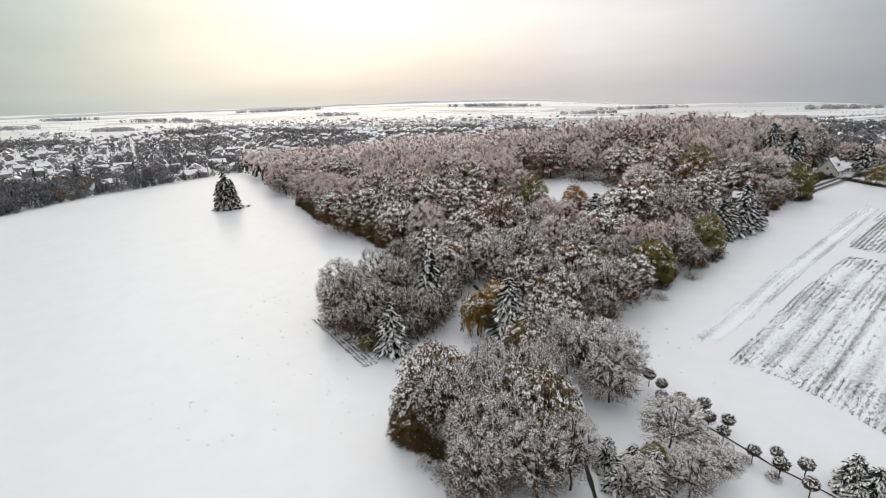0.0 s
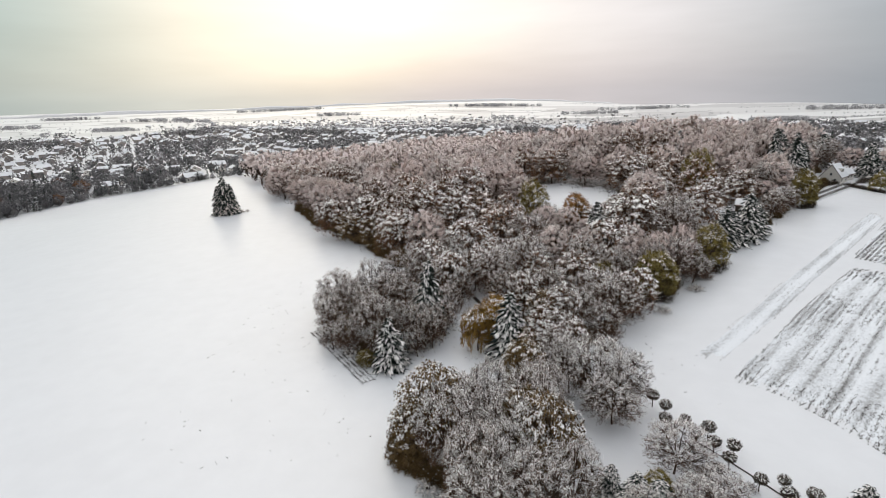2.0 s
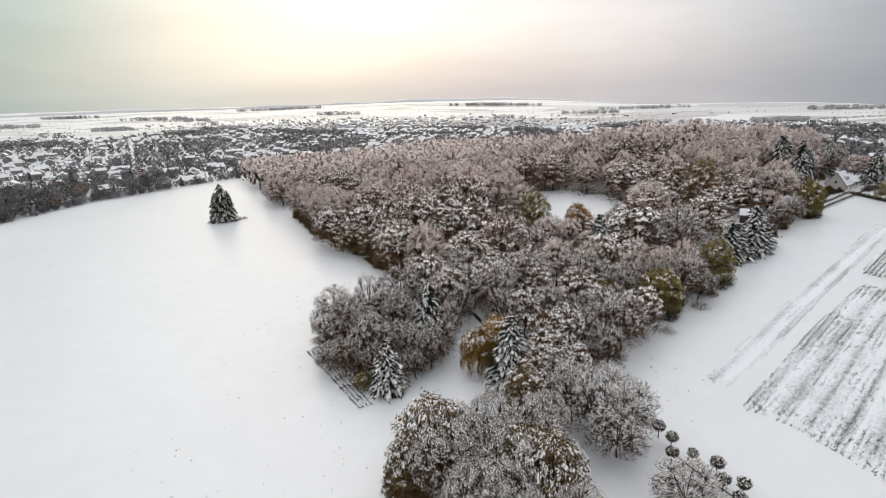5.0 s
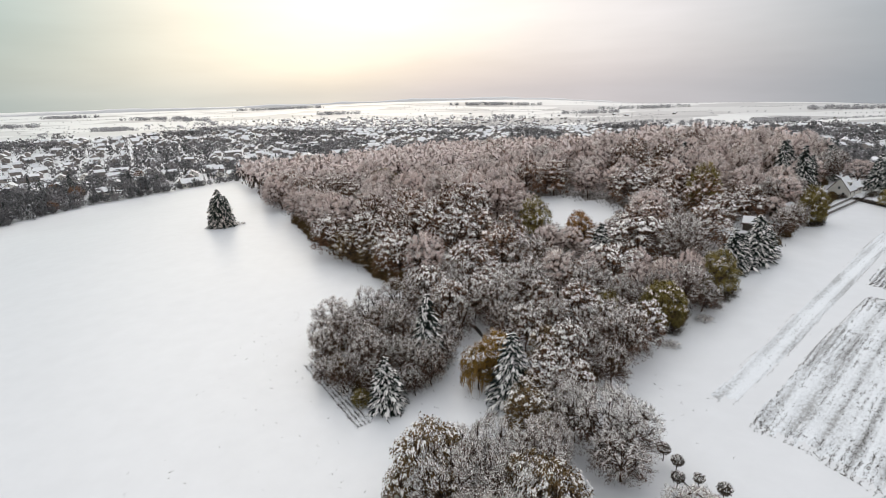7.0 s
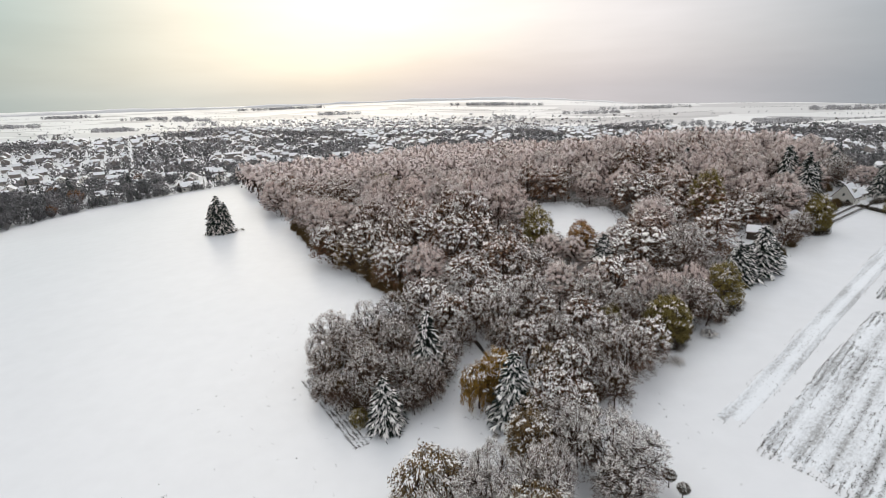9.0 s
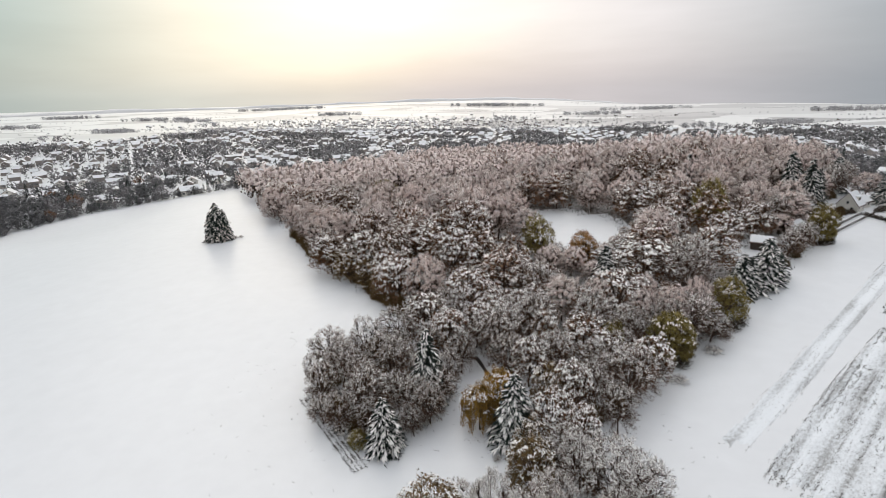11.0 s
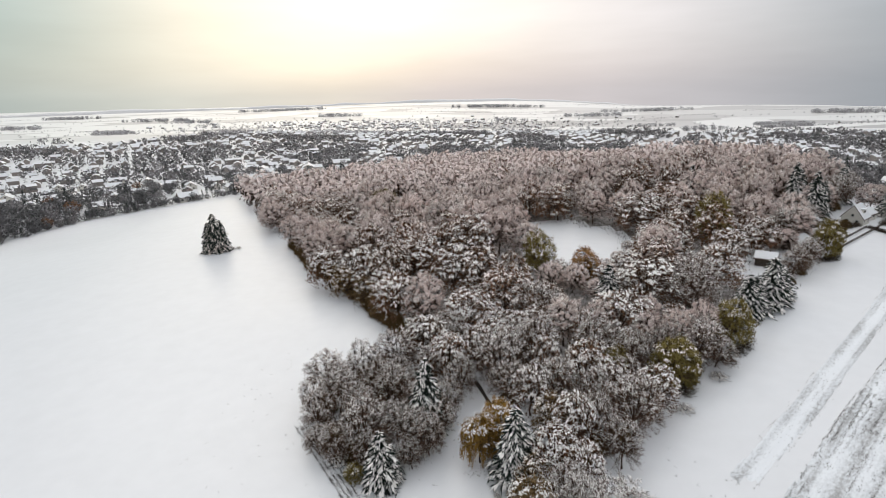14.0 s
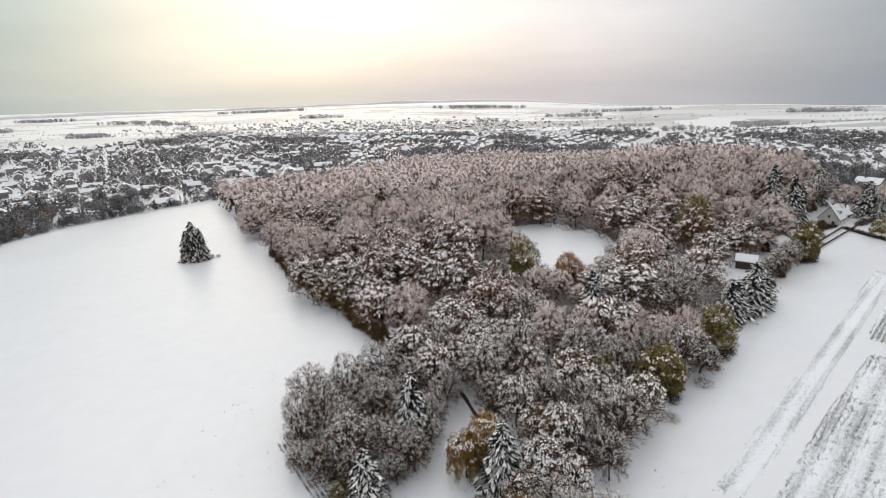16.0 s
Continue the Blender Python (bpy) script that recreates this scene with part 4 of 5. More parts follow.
def field_material():
    """Turned soil under a thin, patchy cover of snow, in rows along the field."""
    m = material("thin_snow_on_plough", (0.8, 0.8, 0.82), 0.8)
    nt = m.node_tree
    N, L = nt.nodes.new, nt.links.new
    geo = N("ShaderNodeNewGeometry")
    mp = N("ShaderNodeMapping")
    mp.vector_type = "TEXTURE"
    mp.inputs["Rotation"].default_value = (0, 0, math.atan2(ROW[1], ROW[0]))
    L(geo.outputs["Position"], mp.inputs[0])
    sep = N("ShaderNodeSeparateXYZ")
    L(mp.outputs[0], sep.inputs[0])
    row = N("ShaderNodeTexNoise")
    row.noise_dimensions = "1D"
    row.inputs["Scale"].default_value, row.inputs["Detail"].default_value = 0.9, 4.0
    L(sep.outputs["Y"], row.inputs["W"])
    st = N("ShaderNodeMapping")
    st.inputs["Scale"].default_value = (0.6, 1.0, 1.0)
    L(mp.outputs[0], st.inputs[0])
    fine = N("ShaderNodeTexNoise")
    fine.inputs["Scale"].default_value, fine.inputs["Detail"].default_value, fine.inputs["Roughness"].default_value = 2.2, 6.0, 0.85
    L(st.outputs[0], fine.inputs["Vector"])
    big = N("ShaderNodeTexNoise")
    big.inputs["Scale"].default_value = 0.06
    L(geo.outputs["Position"], big.inputs["Vector"])
    a = N("ShaderNodeMath")
    a.operation = "MULTIPLY_ADD"
    L(row.outputs["Fac"], a.inputs[0])
    a.inputs[1].default_value = 0.55
    hard = N("ShaderNodeMath")
    hard.operation = "MULTIPLY_ADD"
    L(fine.outputs["Fac"], hard.inputs[0])
    hard.inputs[1].default_value, hard.inputs[2].default_value = 1.7, -0.12
    L(hard.outputs[0], a.inputs[2])
    b = N("ShaderNodeMath")
    b.operation = "ADD"
    L(a.outputs[0], b.inputs[0])
    L(big.outputs["Fac"], b.inputs[1])
    lane = N("ShaderNodeMath")      # clean white lanes every few metres
    lane.operation = "SINE"
    ph = N("ShaderNodeMath")
    ph.operation = "MULTIPLY"
    L(sep.outputs["Y"], ph.inputs[0])
    ph.inputs[1].default_value = 2 * math.pi / 3.6
    L(ph.outputs[0], lane.inputs[0])
    c = N("ShaderNodeMath")
    c.operation = "MULTIPLY_ADD"
    L(lane.outputs[0], c.inputs[0])
    c.inputs[1].default_value = 0.17
    L(b.outputs[0], c.inputs[2])
    rp = N("ShaderNodeValToRGB")
    e = rp.color_ramp.elements
    e[0].position, e[0].color = 0.30, (0.81, 0.835, 0.86, 1)
    e[1].position, e[1].color = 1.0, (0.26, 0.255, 0.25, 1)
    for at, col in ((0.55, (0.66, 0.68, 0.70, 1)), (0.74, (0.43, 0.435, 0.44, 1))):
        n = rp.color_ramp.elements.new(at)
        n.color = col
    mr = N("ShaderNodeMapRange")
    mr.inputs["From Min"].default_value, mr.inputs["From Max"].default_value = 1.10, 2.15
    L(c.outputs[0], mr.inputs["Value"])
    L(mr.outputs[0], rp.inputs[0])
    L(rp.outputs[0], nt.nodes["Principled BSDF"].inputs["Base Color"])
    bp = N("ShaderNodeBump")
    bp.inputs["Strength"].default_value, bp.inputs["Distance"].default_value = 0.6, 0.12
    L(a.outputs[0], bp.inputs["Height"])
    L(bp.outputs[0], nt.nodes["Principled BSDF"].inputs["Normal"])
    return m


def build_fields():
    rng = np.random.default_rng(21)
    mat = field_material()
    stub, crumbs = Geo(), Geo()
    nrm = np.array([-ROW[1], ROW[0]])
    for strip in STRIPS:
        poly = np.array(strip)
        lo, hi = poly.min(0), poly.max(0)
        uv = np.column_stack([poly @ ROW, poly @ nrm])
        su, sv = 1.2, 0.375
        gu, gv = np.meshgrid(np.arange(uv[:, 0].min(), uv[:, 0].max(), su), np.arange(uv[:, 1].min(), uv[:, 1].max(), sv))
        gx, gy = gu * ROW[0] + gv * nrm[0], gu * ROW[1] + gv * nrm[1]
        ragged = rng.normal(size=(gx.shape[0], 1)) * 0.4 + rng.normal(size=gx.shape) * 0.4
        k = inside(poly, gx + ragged * ROW[0], gy + ragged * ROW[1])
        z = land(gx, gy) + 0.035 + 0.02 * np.sin(gv * 2 * math.pi / 1.5) + rng.normal(size=gx.shape) * 0.012
        nx = gx.shape[1]
        i = (np.arange(gx.shape[0] - 1)[:, None] * nx + np.arange(nx - 1)[None])
        ok = (k[:-1, :-1] & k[1:, :-1] & k[:-1, 1:] & k[1:, 1:]).ravel()
        i = i.ravel()[ok]
        f = np.stack([i, i + 1, i + nx + 1, i, i + nx + 1, i + nx], -1).reshape(-1, 3)
        full = np.bincount(np.concatenate([i, i + 1, i + nx, i + nx + 1]), minlength=gx.size).reshape(gx.shape)
        z = np.where(full < 4, z - 0.09, z)      # the rim dips under the open snow
        used, inv = np.unique(f, return_inverse=True)
        v = np.stack([gx, gy, z], -1).reshape(-1, 3)[used]
        ob = part("ploughed_strip", Geo().add(v, inv.reshape(-1, 3)), mat, smooth=True)
        tagged(ob, "ploughed strip with dark rows showing through thin snow", "field", "ploughed strips", "structure")
        # stalks and clods along the rows
        n = min(int(26 * len(i) * su * sv), 52000)
        q = rng.uniform(lo, hi, (n * 3, 2))
        a = q @ nrm
        q += nrm * ((np.round(a / 0.9) * 0.9 - a) * 0.52)[:, None] + rng.normal(size=q.shape) * 0.12
        q = q[inside(poly, q[:, 0], q[:, 1])]
        dens = np.array([noise.noise((x * 0.08, y * 0.08, 2.0)) + 0.8 * noise.noise((u * 0.55, v * 1.1, 3.0)) + 0.9 * noise.noise((v * 0.62, 5.0, 0.0)) for x, y, u, v in zip(q[:, 0], q[:, 1], q @ ROW, q @ nrm)])
        q = q[dens + rng.uniform(-0.35, 0.35, len(q)) > 0.05][:n]
        p = np.stack([q[:, 0], q[:, 1], land(q[:, 0], q[:, 1]) + 0.02], 1)
        blades(stub, rng, p, rng.normal(size=p.shape) * (0.8, 0.8, 0.1) + (0, 0, 0.8), rng.uniform(0.08, 0.26, len(p)), rng.uniform(0.07, 0.19, len(p)))
    tagged(part("stubble", stub, M["straw"]), "dark stalks and clods poking through the snow", "stubble", kind="stuff")


build_fields()


def strip_of(line, width, lift, mat, name, label, category, kind="structure"):
    """A narrow band laid on the ground along a line."""
    line = np.array(line, float)
    seg = np.concatenate([np.linspace(a, b, max(2, int(np.linalg.norm(b - a) / 1.5)), endpoint=False) for a, b in zip(line[:-1], line[1:])] + [line[-1:]])
    d = unit(np.gradient(seg, axis=0))
    s = np.stack([-d[:, 1], d[:, 0]], 1) * width / 2
    rng = np.random.default_rng(len(seg))
    wob = rng.uniform(0.7, 1.2, (len(seg), 1))
    l_, r_ = seg - s * wob, seg + s * wob
    v = np.concatenate([np.column_stack([l_, land(l_[:, 0], l_[:, 1]) + lift]), np.column_stack([seg, land(seg[:, 0], seg[:, 1]) + lift + 0.03]), np.column_stack([r_, land(r_[:, 0], r_[:, 1]) + lift])])
    n = len(seg)
    f = []
    for i in range(n - 1):
        for o in (0, n):
            f += [(o + i, o + n + i, o + n + i + 1), (o + i, o + n + i + 1, o + i + 1)]
    return tagged(part(name, Geo().add(v, f), M[mat], smooth=True), label, category, kind=kind)


strip_of([(29.6, 64.6), (31.1, 60.9), (33.9, 55.6), (35.4, 52.7), (36.6, 50.2), (38.6, 47.6), (43, 41)], 0.26, 0.04, "soil", "ditch", "narrow dark ditch along the track between small trees", "ditch")
strip_of([(16.3, 58.6), (16.1, 55.3), (15.8, 49.8), (15.6, 46.5), (15.3, 42)], 0.55, 0.05, "soil", "ditch", "narrow dark ditch beside the grove", "ditch")
strip_of([(6.6, 110.6), (7.4, 108.2), (8.5, 104.2), (9.4, 101.5)], 0.8, 0.05, "soil", "ditch", "dark open ditch at the edge of the snowy ride", "ditch")


def globe_tree(seed):
    """A small pollarded tree with a round dense head."""
    rng = np.random.default_rng(seed)
    wood, spray, snow = Geo(), Geo(), Geo()
    tube(wood, [(0, 0, -0.2), (0.05, 0, 0.8), (0, 0.05, 1.7)], [0.09, 0.07, 0.06], 6)
    for i in range(6):
        a = i * 1.05
        tube(wood, [(0, 0, 1.4), (math.cos(a) * 0.5, math.sin(a) * 0.5, 2.3)], [0.05, 0.02], 4)
    d = unit(rng.normal(size=(330, 3)))
    p = d * (0.92, 0.92, 0.72) * rng.uniform(0.4, 1.0, (330, 1)) ** 0.5 + (0, 0, 2.25)
    leaves(spray, rng, np.repeat(p, 3, 0) + rng.normal(size=(990, 3)) * 0.09, 0.18)
    blades(spray, rng, p, d + (0, 0, 0.4), np.full(330, 0.32), 0.04)
    s = (d[:, 2] > 0.05) & (rng.random(330) < 0.45)
    caps(snow, rng, p[s] * (1.05, 1.05, 1.0) + (0, 0, 0.12), d[s], 0.19, 6)
    return wood, spray, snow


GLOBE = kits("globe_tree", "small round-headed tree with dark leaves and snow", "tree", "small trees along the track", [globe_tree(300 + i) for i in range(3)], ("bark", "hedge", "wet_snow"))
_rg = np.random.default_rng(31)
for i_, (x_, y_) in enumerate([(29.1, 67.5), (29.9, 65.2), (28.7, 62.3), (31.3, 62.2), (33.2, 59.8), (32.6, 57.2), (34.5, 56.3), (33.0, 54.4), (34.5, 50.8), (37.0, 50.6), (36.0, 48.2), (38.7, 48.1), (37.3, 45.3)]):
    placer.put(GLOBE[i_ % 3], x_, y_, _rg.uniform(0.72, 0.92), _rg.uniform(0, 360))
plant(SHRUB, [(31.9, 54.5, 1.1, 0.9), (33.8, 51.0, 1.2, 0.9), (35.4, 48.2, 1.2, 1.0), (29.8, 53.6, 1.2, 1.1), (-2.4, 54.6, 1.6, 1.8), (-0.6, 52.2, 1.4, 1.8), (1.0, 49.8, 1.4, 1.8)], 3.0, 1.8, 32)


def hedge_rows():
    """Rows of dead stalks along the edge of the grove."""
    rng = np.random.default_rng(41)
    g = Geo()
    a, b = np.array([-26.6, 101.2]), np.array([-13.0, 80.6])
    d = unit(b - a)
    nrm = np.array([-d[1], d[0]])
    for off in (-0.9, -0.2, 0.5, 1.2):
        n = 800
        t = rng.uniform(0, 1, n)
        t = t[np.sin(t * 40 + off * 9) + rng.uniform(-1.2, 1.2, n) > -0.5]
        q = a + (b - a) * t[:, None] + nrm * (off + rng.normal(size=len(t)) * 0.12)[:, None]
        p = np.column_stack([q, land(q[:, 0], q[:, 1])])
        blades(g, rng, p, rng.normal(size=p.shape) * (0.3, 0.3, 0.1) + (*d, 0.45), rng.uniform(0.3, 0.8, len(p)), 0.06)
    tagged(part("stalk_rows", g, M["hedge"]), "rows of dark dead stalks along the grove's edge", "stubble", kind="stuff")
    # scattered weeds in the open snow
    w = Geo()
    q = rng.uniform((-45, 60), (40, 130), (260, 2))
    q = q[~inside(FOREST, q[:, 0], q[:, 1])]
    q = np.repeat(q, 5, 0) + rng.normal(size=(len(q) * 5, 2)) * 0.12
    q = np.concatenate([q, rng.normal(size=(60, 2)) * (0.7, 0.7) + (9.0, 81.0), rng.normal(size=(70, 2)) * (0.8, 0.5) + (5.5, 85.5)])
    p = np.column_stack([q, land(q[:, 0], q[:, 1])])
    blades(w, rng, p, rng.normal(size=p.shape) * (0.5, 0.5, 0.1) + (0, 0, 1), rng.uniform(0.1, 0.3, len(p)), 0.05)
    tagged(part("weeds", w, M["hedge"]), "sparse dead weeds poking out of the snow", "weeds", kind="stuff")


hedge_rows()


# ---- houses ----
def box(g, x0, x1, y0, y1, z0, z1):
    v = [(x, y, z) for z in (z0, z1) for y in (y0, y1) for x in (x0, x1)]
    f = [(0, 2, 3), (0, 3, 1), (4, 5, 7), (4, 7, 6), (0, 1, 5), (0, 5, 4), (2, 6, 7), (2, 7, 3), (0, 4, 6), (0, 6, 2), (1, 3, 7), (1, 7, 5)]
    g.add(v, f)
    return g


def slab(g, a, b, c, d, thick):
    """A sloping slab with its lower face through four corners."""
    lo = np.array([a, b, c, d], float)
    n = unit(np.cross(lo[1] - lo[0], lo[3] - lo[0]))
    if n[2] < 0:
        n = -n
    v = np.concatenate([lo, lo + n * thick])
    g.add(v, [(0, 1, 2), (0, 2, 3), (4, 6, 5), (4, 7, 6), (0, 4, 5), (0, 5, 1), (1, 5, 6), (1, 6, 2), (2, 6, 7), (2, 7, 3), (3, 7, 4), (3, 4, 0)])


def house(name, label, length, width, eave, ridge, wall="wall", group="", chimney=True, dormer=False, windows=True):
    """A gabled house; its ridge runs along x. Built at the origin, to be placed by its matrix."""
    ob = thing(name, Matrix(), label, "house" if ridge > 4.5 else "shed", group)
    l, w = length / 2, width / 2
    g = Geo()
    v = [(-l, -w, -1.5), (l, -w, -1.5), (l, w, -1.5), (-l, w, -1.5), (-l, -w, eave), (l, -w, eave), (l, w, eave), (-l, w, eave), (-l, 0, ridge), (l, 0, ridge)]
    g.add(v, [(0, 1, 5), (0, 5, 4), (2, 3, 7), (2, 7, 6), (1, 2, 6), (1, 6, 5), (3, 0, 4), (3, 4, 7), (5, 6, 9), (7, 4, 8)])
    walls = part("wall", g, M[wall], ob)
    slope = (ridge - eave) / w
    o = 0.5
    roof, snow = Geo(), Geo()
    for s in (-1, 1):
        e0, e1 = (-l - o, s * (w + o), eave - slope * o), (l + o, s * (w + o), eave - slope * o)
        r0, r1 = (-l - o, 0, ridge), (l + o, 0, ridge)
        slab(roof, e0, e1, r1, r0, 0.16)
        lift = np.array([0, 0, 0.19 + 0.02])
        k = 0.12
        slab(snow, np.array(e0) + (k, -s * k, slope * k) + lift, np.array(e1) + (-k, -s * k, slope * k) + lift, np.array(r1) + (-k, 0, 0) + lift, np.array(r0) + (k, 0, 0) + lift, 0.16)
    rf = part("roof", roof, M["roof_tile"], ob)
    part("roof_snow", snow, M["snow"], rf, "even layer of snow")
    if chimney:
        c = box(Geo(), l * 0.3, l * 0.3 + 0.7, 0.5, 1.2, ridge - 1.2, ridge + 0.8)
        part("chimney", c, M["brick_wall"], rf)
    if dormer:
        c = Geo()
        box(c, -1.6, 1.6, -w * 0.72, -w * 0.25, eave + (ridge - eave) * 0.2, eave + (ridge - eave) * 0.66)
        dm = part("dormer", c, M[wall], rf)
        c = Geo()
        box(c, -1.85, 1.85, -w * 0.8, -w * 0.2, eave + (ridge - eave) * 0.66 + 0.01, eave + (ridge - eave) * 0.66 + 0.3)
        part("dormer_roof", c, M["snow"], ob)
        for x in (-0.8, 0.8):
            part("window", box(Geo(), x - 0.5, x + 0.5, -w * 0.72 - 0.04, -w * 0.72 + 0.02, eave + (ridge - eave) * 0.32, eave + (ridge - eave) * 0.58), M["pane"], ob)
    if windows:
        rows = [1.0] if eave < 4 else [0.9, 3.4]
        for z in rows:
            for x in np.linspace(-l + 1.8, l - 1.8, max(2, int(length / 3.6))):
                for s in (-1, 1):
                    part("window", box(Geo(), x - 0.55, x + 0.55, *sorted((s * (w - 0.02), s * (w + 0.04))), z, z + 1.3), M["pane"], walls)
            for y in (-w * 0.45, w * 0.45):
                for s in (-1, 1):
                    part("window", box(Geo(), *sorted((s * (l - 0.02), s * (l + 0.04))), y - 0.5, y + 0.5, z, z + 1.3), M["pane"], walls)
        for s in (-1, 1):
            part("window", box(Geo(), *sorted((s * (l - 0.02), s * (l + 0.04))), -0.45, 0.45, eave + 0.5, eave + 1.7), M["pane"], walls)
    return ob


big_house = house("gabled_house", "pale rendered house with steep snow-covered roof and dormer", 9.0, 9.0, 3.4, 9.2, dormer=True)
big_house.matrix_basis = pose(152.8, 206.2, float(land(152, 206)) - 0.1, 0, 0, 36) @ Matrix.Scale(0.76, 4)
annex = house("annex", "low pale annex with a snow-covered roof", 6, 5, 2.4, 4.0, chimney=False)
annex.matrix_basis = pose(160.3, 211.5, float(land(160, 212)) - 0.1, 0, 0, 30)
for x_, y_, r_, l_, w_, lab in ((95.0, 163.6, -35, 5.2, 4.0, "small garden shed with a white snowy roof"), (113.5, 178.5, 35, 9.0, 5.0, "dark wooden shed under a layer of snow"), (132.0, 201.0, 20, 6.0, 4.0, "small wooden hut with snow on its roof")):
    sh = house("shed", lab, l_, w_, 2.4, 3.8, "wood", "sheds in the garden", False, False, False)
    sh.matrix_basis = pose(x_, y_, float(land(x_, y_)), 0, 0, r_)


def fence(line, name, label):
    """Posts and two rails along a line; posts and rails are parts."""
    line = np.array(line, float)
    ob = thing(name, Matrix(), label, "fence")
    seg = np.concatenate([np.linspace(a, b, max(2, int(np.linalg.norm(b - a) / 2.5)), endpoint=False) for a, b in zip(line[:-1], line[1:])] + [line[-1:]])
    post = box(Geo(), -0.05, 0.05, -0.05, 0.05, -0.3, 1.0).mesh("post", M["wood"])
    for i, (x, y) in enumerate(seg):
        p = new("post", post)
        p.parent = ob
        p.location = (x, y, float(land(x, y)))
        if i + 1 < len(seg):
            q = seg[i + 1]
            g = Geo()
            for z in (0.3, 0.6, 0.9):
                tube(g, [(x, y, float(land(x, y)) + z), (q[0], q[1], float(land(*q)) + z)], [0.12, 0.12], 4)
            part("rail", g, M["wood"], ob)
    return ob


fence([(124.0, 174.6), (139.0, 186.0), (154.0, 197.4), (161, 203)], "field_fence", "dark wooden fence along the snowy field")
fence([(122.5, 176.6), (137.4, 188.0), (152.0, 199.4)], "garden_fence", "dark garden fence beside the house")

# the village: houses that can be told apart, then the rest joined
ORCHARDS = [(-20, 495), (0, 480), (130, 505), (185, 465), (250, 640), (250, 750), (60, 740), (-60, 730), (-60, 600)]
VILLAGE_WEST = [(-245, 250), (-224, 300), (-210, 334), (-156, 364), (-130, 372), (-75, 425), (-20, 495), (-60, 600), (-60, 730), (-150, 900), (-414, 1112), (-504, 834), (-640, 760)]
VILLAGE_MID = [(-150, 900), (-60, 730), (60, 740), (250, 750), (420, 900), (300, 1180), (0, 1300), (-300, 1250), (-414, 1112)]
VILLAGE_EAST = [(192, 242), (206, 285), (222, 340), (222, 400), (180, 470), (250, 640), (420, 900), (560, 900), (760, 820), (420, 380), (300, 270), (215, 226)]


def build_village():
    rng = np.random.default_rng(51)
    kinds = [
        house("village_house", "pale village house with a snow-covered gabled roof", 11, 9, 4.4, 7.0, group="houses of the village"),
        house("village_house", "pale village house with a snow-covered gabled roof", 13, 9, 3.4, 6.2, group="houses of the village"),
        house("village_house", "brown-walled village house with a snow-covered roof", 10, 8.5, 4.6, 7.2, "brick_wall", "houses of the village"),
        house("village_house", "long village house with a snow-covered gabled roof", 18, 10, 5.4, 8.2, group="houses of the village"),
    ]
    marked = [(-227, 410), (-227, 438), (-336, 528), (-293, 492), (-195, 423), (-230, 458), (-232, 386), (-315, 434), (-419, 527), (-308, 572), (-285, 602), (-220, 352), (-316, 410), (-353, 512),
              (-158, 474), (-156, 492), (-142, 500), (-120, 458), (-118, 484), (-116, 508), (301, 384), (229, 280), (314, 438), (294, 452)]
    spots = [(x, y) for x, y in marked]
    for poly, step, seed in ((VILLAGE_WEST, 27, 52), (VILLAGE_EAST, 30, 53), (VILLAGE_MID, 24, 54), (ORCHARDS, 60, 55)):
        for x, y in scatter(poly, step, seed):
            if all((x - a) ** 2 + (y - b) ** 2 > 17 ** 2 for a, b in spots[:24]) and noise.noise((x * 0.011, y * 0.008, 7.0)) + rng.uniform(-0.12, 0.12) < 0.10:
                spots.append((x, y))
    for _ in range(210):      # the next village, beyond the open fields
        spots.append((-110 + rng.normal() * 330, 1780 + rng.normal() * 170))
    spots.sort(key=lambda p: math.hypot(*p))
    far = {"wall": Geo(), "roof": Geo()}
    for i, (x, y) in enumerate(spots):
        k = rng.integers(0, 3) if rng.random() < 0.94 else 3
        turn = 25 + 30 * noise.noise((x * 0.004, y * 0.004, 1.0)) + 90 * rng.integers(0, 2) + rng.uniform(-8, 8)
        if i < 110:
            placer.put(kinds[k], x, y, rng.uniform(0.75, 1.0), turn)
            continue
        l, w, e, r = (11, 9, 4.6, 8.6) if k < 3 else (20, 11, 5.5, 9.5)
        f_ = rng.uniform(0.55, 0.85)
        l, w = l / 2 * f_ * rng.uniform(0.9, 1.3), w / 2 * f_
        e, r = e * 0.8 * rng.uniform(0.9, 1.2), r * 0.68
        c, s = math.cos(radians(turn)), math.sin(radians(turn))
        rot = np.array([[c, s, 0], [-s, c, 0], [0, 0, 1]])
        at = np.array([x, y, float(land(x, y))])
        g = Geo()
        v = [(-l, -w, -1), (l, -w, -1), (l, w, -1), (-l, w, -1), (-l, -w, e), (l, -w, e), (l, w, e), (-l, w, e), (-l, 0, r), (l, 0, r)]
        far["wall"].add(np.array(v) @ rot + at, [(0, 1, 5), (0, 5, 4), (2, 3, 7), (2, 7, 6), (1, 2, 6), (1, 6, 5), (3, 0, 4), (3, 4, 7), (5, 6, 9), (7, 4, 8)])
        for sgn in (-1, 1):
            g = Geo()
            slab(g, (-l - .5, sgn * (w + .5), e - .3), (l + .5, sgn * (w + .5), e - .3), (l + .5, 0, r + .05), (-l - .5, 0, r + .05), 0.3)
            vv, ff = g.arrays()
            far["roof"].add(vv @ rot + at, ff)
    tagged(part("distant_house_walls", far["wall"], M["far_wall"]), "pale walls of the distant village houses", "houses", kind="stuff")
    tagged(part("distant_house_roofs", far["roof"], M["snow"]), "snow-covered roofs of the distant village houses", "roofs", kind="stuff")
